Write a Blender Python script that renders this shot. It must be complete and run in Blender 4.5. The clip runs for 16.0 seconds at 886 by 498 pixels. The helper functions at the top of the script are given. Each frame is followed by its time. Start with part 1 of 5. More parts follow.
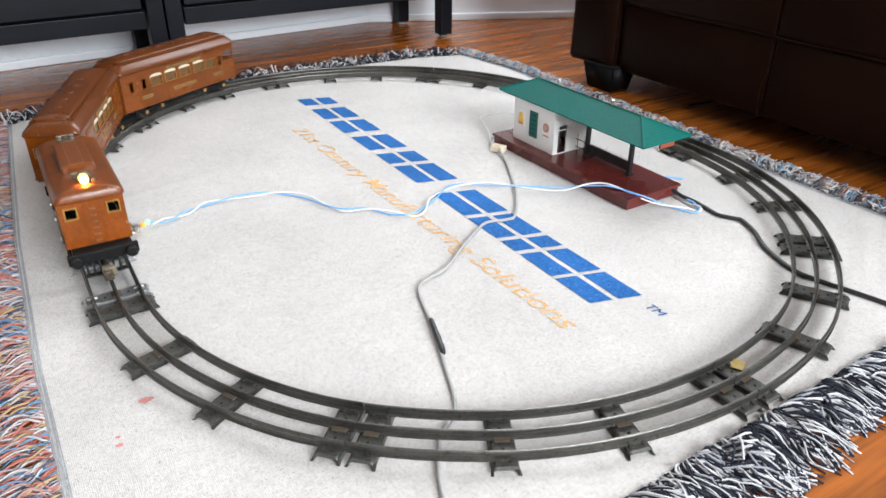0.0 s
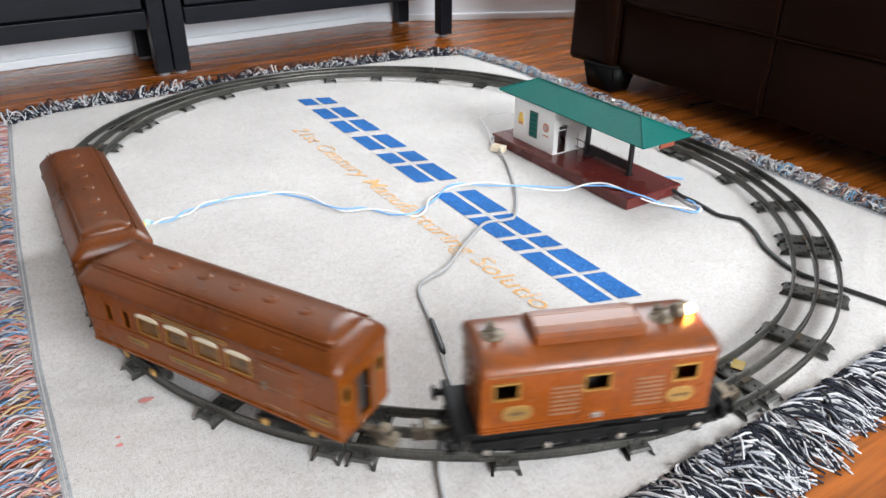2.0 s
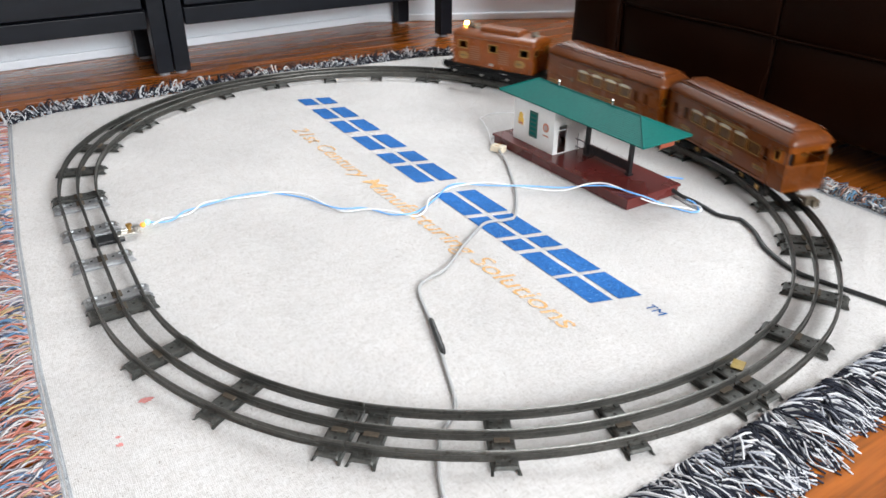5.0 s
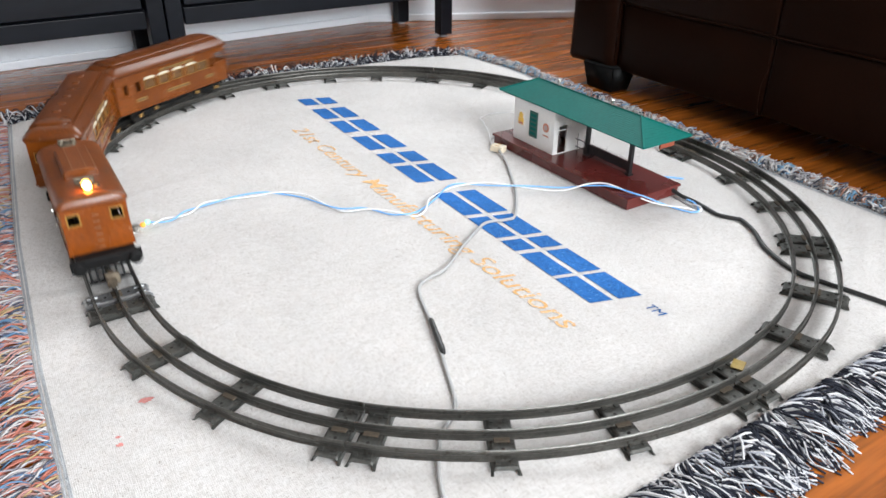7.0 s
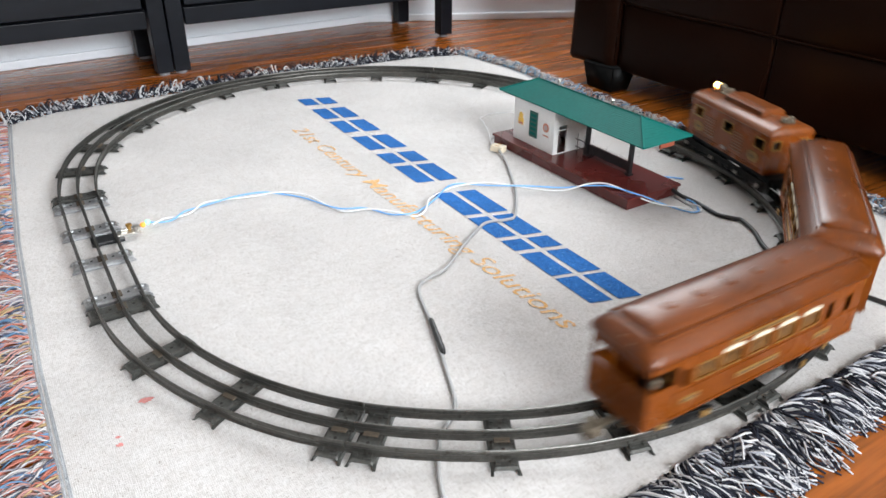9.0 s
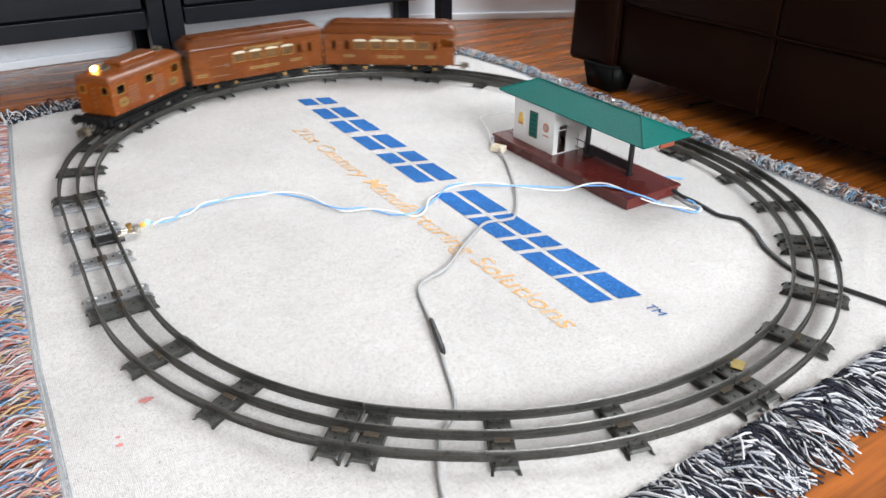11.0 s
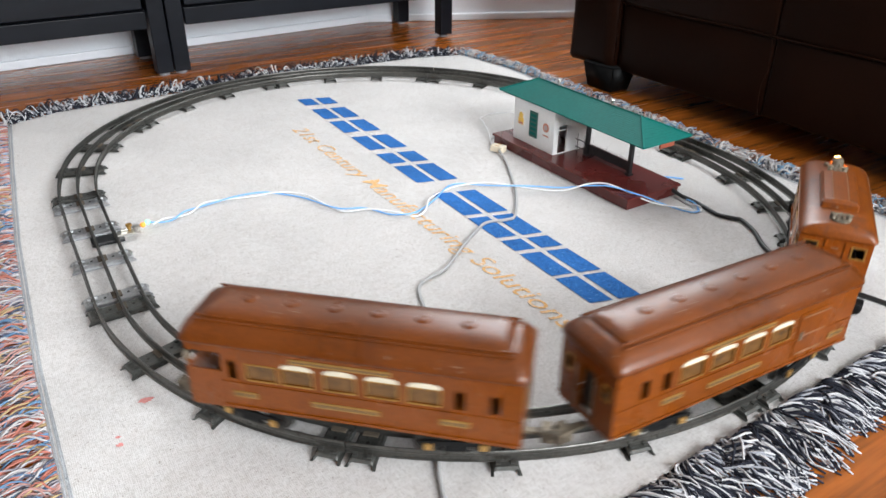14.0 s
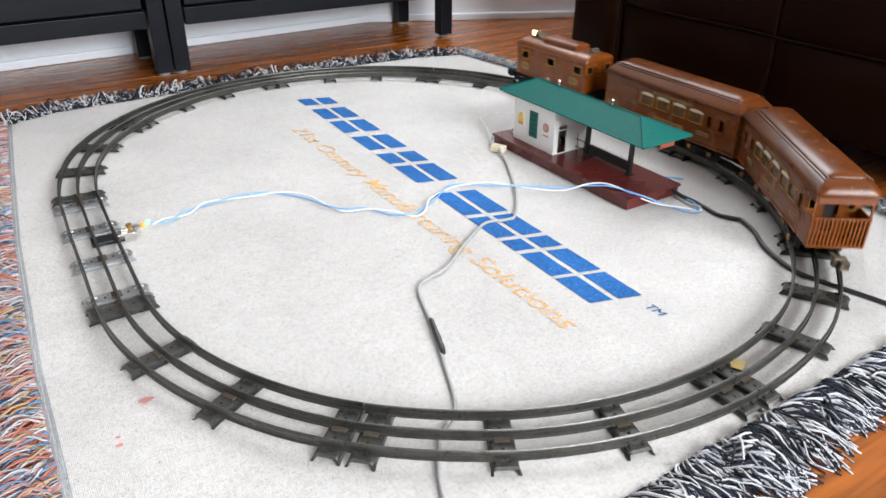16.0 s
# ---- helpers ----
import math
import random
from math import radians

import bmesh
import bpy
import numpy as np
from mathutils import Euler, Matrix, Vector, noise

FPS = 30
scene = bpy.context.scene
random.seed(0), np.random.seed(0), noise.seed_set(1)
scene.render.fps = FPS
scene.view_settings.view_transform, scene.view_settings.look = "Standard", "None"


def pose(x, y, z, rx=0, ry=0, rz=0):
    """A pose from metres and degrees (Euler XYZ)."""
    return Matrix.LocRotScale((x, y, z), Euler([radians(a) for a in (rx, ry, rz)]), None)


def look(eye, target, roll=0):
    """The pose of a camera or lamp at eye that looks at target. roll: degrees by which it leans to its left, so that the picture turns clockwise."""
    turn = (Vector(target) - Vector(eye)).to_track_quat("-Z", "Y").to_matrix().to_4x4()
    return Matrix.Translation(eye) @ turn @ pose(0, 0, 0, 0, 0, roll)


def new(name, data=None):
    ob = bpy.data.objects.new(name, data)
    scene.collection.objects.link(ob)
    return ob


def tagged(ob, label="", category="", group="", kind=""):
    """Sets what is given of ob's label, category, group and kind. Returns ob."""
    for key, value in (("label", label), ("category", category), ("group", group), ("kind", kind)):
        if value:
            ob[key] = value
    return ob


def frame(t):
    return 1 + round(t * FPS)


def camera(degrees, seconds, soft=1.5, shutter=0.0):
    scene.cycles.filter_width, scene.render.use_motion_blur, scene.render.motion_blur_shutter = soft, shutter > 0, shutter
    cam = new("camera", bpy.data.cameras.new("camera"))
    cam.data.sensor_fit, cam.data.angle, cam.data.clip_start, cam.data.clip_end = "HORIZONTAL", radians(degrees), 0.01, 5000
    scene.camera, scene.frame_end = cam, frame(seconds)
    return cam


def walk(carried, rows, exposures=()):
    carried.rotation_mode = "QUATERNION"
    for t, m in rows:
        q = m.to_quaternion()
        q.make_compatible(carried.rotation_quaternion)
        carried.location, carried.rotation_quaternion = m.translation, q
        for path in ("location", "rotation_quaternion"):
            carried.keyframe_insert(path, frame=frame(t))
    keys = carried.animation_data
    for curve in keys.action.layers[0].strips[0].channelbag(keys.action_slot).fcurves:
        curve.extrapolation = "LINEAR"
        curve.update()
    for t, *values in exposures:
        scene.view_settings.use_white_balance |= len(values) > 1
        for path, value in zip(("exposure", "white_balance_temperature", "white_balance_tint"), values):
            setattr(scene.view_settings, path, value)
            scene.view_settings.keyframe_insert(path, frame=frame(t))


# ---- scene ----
# ---------------- camera ----------------
cam = camera(62.2, 16.0, soft=1.6, shutter=0.45)
EYE = (-0.5910, -1.0584, 0.5228)
AIM = (EYE[0] + 0.46442, EYE[1] + 0.74324, EYE[2] - 0.48157)
walk(cam, [(0.0, look(EYE, AIM, 0.25)), (16.0, look(EYE, AIM, 0.25))],
     exposures=[(0.0, 0.02, 6400, 10), (5.6, 0.0, 6400, 10), (6.3, -0.09, 6400, 10), (6.6, -0.07, 6400, 10), (7.1, 0.0, 6400, 10), (16.0, 0.0, 6400, 10)])

# ---------------- world and window light ----------------
world = bpy.data.worlds.new("world")
scene.world = world
world.use_nodes = True
wn = world.node_tree.nodes
sky = wn.new("ShaderNodeTexSky")
sky.sky_type = "NISHITA"
sky.sun_disc = False
sky.sun_elevation = radians(40)
sky.sun_rotation = radians(200)
world.node_tree.links.new(sky.outputs["Color"], wn["Background"].inputs["Color"])
wn["Background"].inputs["Strength"].default_value = 0.12


def window_light(name, where, to, width, height, watts, colour=(0.93, 0.97, 1.0)):
    data = bpy.data.lights.new(name, "AREA")
    data.shape, data.size, data.size_y, data.energy, data.color = "RECTANGLE", width, height, watts, colour
    ob = new(name, data)
    ob.matrix_world = look(where, to)
    return ob


# room: x from -6.2 to 2.3, y from -4.1 to 1.275, ceiling 2.5
window_light("window_light_bay", (1.20, 0.86, 1.6), (0.0, -0.9, 0.8), 1.1, 1.4, 46)
# assumed window behind the camera, unseen; placed and sized to balance the brightness
window_light("assumed_window_light_back", (0.15, -4.00, 1.65), (-0.1, 0.0, 0.5), 2.2, 1.5, 292)


# ---------------- materials ----------------
def ramp_node(nt, stops):
    r = nt.nodes.new("ShaderNodeValToRGB")
    els = r.color_ramp.elements
    while len(els) < len(stops):
        els.new(0.5)
    for el, (at, c) in zip(els, stops):
        el.position, el.color = at, (*c, 1)
    return r


def surf(name, colour, rough=0.5, metal=0.0, vary=0.12, grain=180.0, patch=9.0, bump=0.15, dirt=None, dirt_at=0.62,
         spread=0.06, emit=None, power=0.0, coat=0.0, island=0.0, obj=0.0, stretch=(1, 1, 1), spec=0.5, wear=None):
    """A surface with fine grain, broad patches, optional dirt or wear in patches and relief."""
    m = bpy.data.materials.new(name)
    m.use_nodes = True
    nt = m.node_tree
    b = nt.nodes["Principled BSDF"]
    tc = nt.nodes.new("ShaderNodeTexCoord")
    mp = nt.nodes.new("ShaderNodeMapping")
    mp.inputs["Scale"].default_value = stretch
    nt.links.new(tc.outputs["Object"], mp.inputs["Vector"])
    n1 = nt.nodes.new("ShaderNodeTexNoise")
    n1.inputs["Scale"].default_value = grain
    n1.inputs["Detail"].default_value = 4
    n2 = nt.nodes.new("ShaderNodeTexNoise")
    n2.inputs["Scale"].default_value = patch
    n2.inputs["Detail"].default_value = 5
    for n in (n1, n2):
        nt.links.new(mp.outputs["Vector"], n.inputs["Vector"])
    mix = nt.nodes.new("ShaderNodeMix")
    mix.data_type = "FLOAT"
    mix.inputs[0].default_value = 0.5
    nt.links.new(n1.outputs["Fac"], mix.inputs[2])
    nt.links.new(n2.outputs["Fac"], mix.inputs[3])
    lo = tuple(max(0.0, c * (1 - vary * 1.6)) for c in colour)
    hi = tuple(min(1.0, c * (1 + vary * 1.6)) for c in colour)
    r = ramp_node(nt, [(0.3, lo), (0.7, hi)])
    nt.links.new(mix.outputs[0], r.inputs["Fac"])
    out = r.outputs["Color"]
    if dirt:
        r2 = ramp_node(nt, [(dirt_at, (0, 0, 0)), (min(0.99, dirt_at + spread), (1, 1, 1))])
        n3 = nt.nodes.new("ShaderNodeTexNoise")
        n3.inputs["Scale"].default_value = patch * 4
        n3.inputs["Detail"].default_value = 7
        n3.inputs["Roughness"].default_value = 0.65
        nt.links.new(mp.outputs["Vector"], n3.inputs["Vector"])
        nt.links.new(n3.outputs["Fac"], r2.inputs["Fac"])
        mx = nt.nodes.new("ShaderNodeMix")
        mx.data_type = "RGBA"
        nt.links.new(r2.outputs["Color"], mx.inputs[0])
        nt.links.new(out, mx.inputs[6])
        mx.inputs[7].default_value = (*dirt, 1)
        out = mx.outputs[2]
    if wear:                                       # small chips and fine scratches
        for scale, st, at in ((150, (1, 1, 1), 0.70), (300, (0.10, 1, 1), 0.715)):
            m4 = nt.nodes.new("ShaderNodeMapping")
            m4.inputs["Scale"].default_value = st
            m4.inputs["Rotation"].default_value = (0.3, 0.2, 0.5)
            nt.links.new(tc.outputs["Object"], m4.inputs["Vector"])
            n4 = nt.nodes.new("ShaderNodeTexNoise")
            n4.inputs["Scale"].default_value = scale
            n4.inputs["Detail"].default_value = 5
            nt.links.new(m4.outputs["Vector"], n4.inputs["Vector"])
            r4 = ramp_node(nt, [(at, (0, 0, 0)), (at + 0.03, (1, 1, 1))])
            nt.links.new(n4.outputs["Fac"], r4.inputs["Fac"])
            mx4 = nt.nodes.new("ShaderNodeMix")
            mx4.data_type = "RGBA"
            nt.links.new(r4.outputs["Color"], mx4.inputs[0])
            nt.links.new(out, mx4.inputs[6])
            mx4.inputs[7].default_value = (*wear, 1)
            out = mx4.outputs[2]
    if island or obj:
        src = nt.nodes.new("ShaderNodeNewGeometry" if island else "ShaderNodeObjectInfo")
        sock = src.outputs["Random Per Island"] if island else src.outputs["Random"]
        k = island or obj
        rr = nt.nodes.new("ShaderNodeMapRange")
        rr.inputs["To Min"].default_value, rr.inputs["To Max"].default_value = 1 - k, 1 + k
        nt.links.new(sock, rr.inputs["Value"])
        hv = nt.nodes.new("ShaderNodeHueSaturation")
        nt.links.new(rr.outputs["Result"], hv.inputs["Value"])
        nt.links.new(out, hv.inputs["Color"])
        out = hv.outputs["Color"]
    nt.links.new(out, b.inputs["Base Color"])
    rr = nt.nodes.new("ShaderNodeMapRange")
    rr.inputs["To Min"].default_value, rr.inputs["To Max"].default_value = max(0.03, rough - 0.1), min(1, rough + 0.12)
    nt.links.new(n2.outputs["Fac"], rr.inputs["Value"])
    nt.links.new(rr.outputs["Result"], b.inputs["Roughness"])
    b.inputs["Metallic"].default_value = metal
    b.inputs["Coat Weight"].default_value = coat
    b.inputs["Coat Roughness"].default_value = 0.2
    b.inputs["Specular IOR Level"].default_value = spec
    if bump:
        bp = nt.nodes.new("ShaderNodeBump")
        bp.inputs["Strength"].default_value = bump
        bp.inputs["Distance"].default_value = 0.0015
        nt.links.new(n1.outputs["Fac"], bp.inputs["Height"])
        nt.links.new(bp.outputs["Normal"], b.inputs["Normal"])
    if emit:
        b.inputs["Emission Color"].default_value = (*emit, 1)
        b.inputs["Emission Strength"].default_value = power
    return m


def strand_material(name, stops, rough=0.9):
    """Yarn: one of several colours for each strand."""
    m = bpy.data.materials.new(name)
    m.use_nodes = True
    nt = m.node_tree
    b = nt.nodes["Principled BSDF"]
    g = nt.nodes.new("ShaderNodeNewGeometry")
    r = ramp_node(nt, stops)
    r.color_ramp.interpolation = "CONSTANT"
    nt.links.new(g.outputs["Random Per Island"], r.inputs["Fac"])
    nt.links.new(r.outputs["Color"], b.inputs["Base Color"])
    b.inputs["Roughness"].default_value = rough
    tc = nt.nodes.new("ShaderNodeTexCoord")
    n = nt.nodes.new("ShaderNodeTexNoise")
    n.inputs["Scale"].default_value = 900
    nt.links.new(tc.outputs["Object"], n.inputs["Vector"])
    bp = nt.nodes.new("ShaderNodeBump")
    bp.inputs["Strength"].default_value = 0.5
    bp.inputs["Distance"].default_value = 0.001
    nt.links.new(n.outputs["Fac"], bp.inputs["Height"])
    nt.links.new(bp.outputs["Normal"], b.inputs["Normal"])
    return m


def woven(name, colour, fleck, vary=0.06, fleck_at=0.655, gap_shade=0.60):
    """Coarse plain weave: short crossed slubby threads, shadow between them put into the colour, flecks, mottling and
    faint soiling.
    """
    m = bpy.data.materials.new(name)
    m.use_nodes = True
    nt = m.node_tree
    b = nt.nodes["Principled BSDF"]
    tc = nt.nodes.new("ShaderNodeTexCoord")

    def tex(scale, stretch=(1, 1, 1), detail=3, rough=0.5):
        mp = nt.nodes.new("ShaderNodeMapping")
        mp.inputs["Scale"].default_value = stretch
        nt.links.new(tc.outputs["Object"], mp.inputs["Vector"])
        n = nt.nodes.new("ShaderNodeTexNoise")
        n.inputs["Scale"].default_value = scale
        n.inputs["Detail"].default_value = detail
        n.inputs["Roughness"].default_value = rough
        nt.links.new(mp.outputs["Vector"], n.inputs["Vector"])
        return n.outputs["Fac"]

    def math_node(op, x, y):
        n = nt.nodes.new("ShaderNodeMath")
        n.operation = op
        for k, v in enumerate((x, y)):
            if isinstance(v, (int, float)):
                n.inputs[k].default_value = v
            else:
                nt.links.new(v, n.inputs[k])
        return n.outputs[0]

    def times(x, fac, lo, hi, dark, light):
        r = ramp_node(nt, [(lo, dark), (hi, light)])
        nt.links.new(fac, r.inputs["Fac"])
        mx = nt.nodes.new("ShaderNodeMix")
        mx.data_type, mx.blend_type = "RGBA", "MULTIPLY"
        mx.inputs[0].default_value = 1
        nt.links.new(x, mx.inputs[6])
        nt.links.new(r.outputs["Color"], mx.inputs[7])
        return mx.outputs[2]

    waves = []
    for axis in ("X", "Y"):
        w = nt.nodes.new("ShaderNodeTexWave")
        w.bands_direction = axis
        w.inputs["Scale"].default_value = 165
        w.inputs["Distortion"].default_value = 3.4
        w.inputs["Detail"].default_value = 2
        w.inputs["Detail Scale"].default_value = 3
        nt.links.new(tc.outputs["Object"], w.inputs["Vector"])
        waves.append(w.outputs["Fac"])
    grid = math_node("MAXIMUM", waves[0], waves[1])
    slub = math_node("MAXIMUM", tex(560, (1, 0.28, 1)), tex(560, (0.28, 1, 1)))
    thread = math_node("ADD", math_node("MULTIPLY", grid, 0.30), math_node("MULTIPLY", slub, 0.95))
    lo = tuple(c * (1 - vary * 1.5) for c in colour)
    hi = tuple(min(1, c * (1 + vary)) for c in colour)
    r = ramp_node(nt, [(0.3, lo), (0.7, hi)])
    nt.links.new(tex(5, detail=6), r.inputs["Fac"])
    # thread shadows: the colour is darkened where the weave lies low
    col = times(r.outputs["Color"], thread, 0.52, 0.82, (gap_shade, gap_shade * 0.975, gap_shade * 0.945), (1, 1, 1))
    col = times(col, tex(42, detail=5, rough=0.7), 0.34, 0.60, (0.95, 0.942, 0.93), (1, 1, 1))
    fr = ramp_node(nt, [(fleck_at, (0, 0, 0)), (fleck_at + 0.10, (1, 1, 1))])
    nt.links.new(tex(300, detail=3), fr.inputs["Fac"])
    fm = nt.nodes.new("ShaderNodeMix")
    fm.data_type = "RGBA"
    nt.links.new(fr.outputs["Color"], fm.inputs[0])
    nt.links.new(col, fm.inputs[6])
    fm.inputs[7].default_value = (*fleck, 1)
    nt.links.new(fm.outputs[2], b.inputs["Base Color"])
    b.inputs["Roughness"].default_value = 0.95
    b.inputs["Specular IOR Level"].default_value = 0.2
    bp = nt.nodes.new("ShaderNodeBump")
    bp.inputs["Strength"].default_value = 0.6
    bp.inputs["Distance"].default_value = 0.0014
    nt.links.new(thread, bp.inputs["Height"])
    soft = nt.nodes.new("ShaderNodeBump")
    soft.inputs["Strength"].default_value = 0.45
    soft.inputs["Distance"].default_value = 0.006
    nt.links.new(tex(22, detail=4), soft.inputs["Height"])
    nt.links.new(soft.outputs["Normal"], bp.inputs["Normal"])
    nt.links.new(bp.outputs["Normal"], b.inputs["Normal"])
    return m


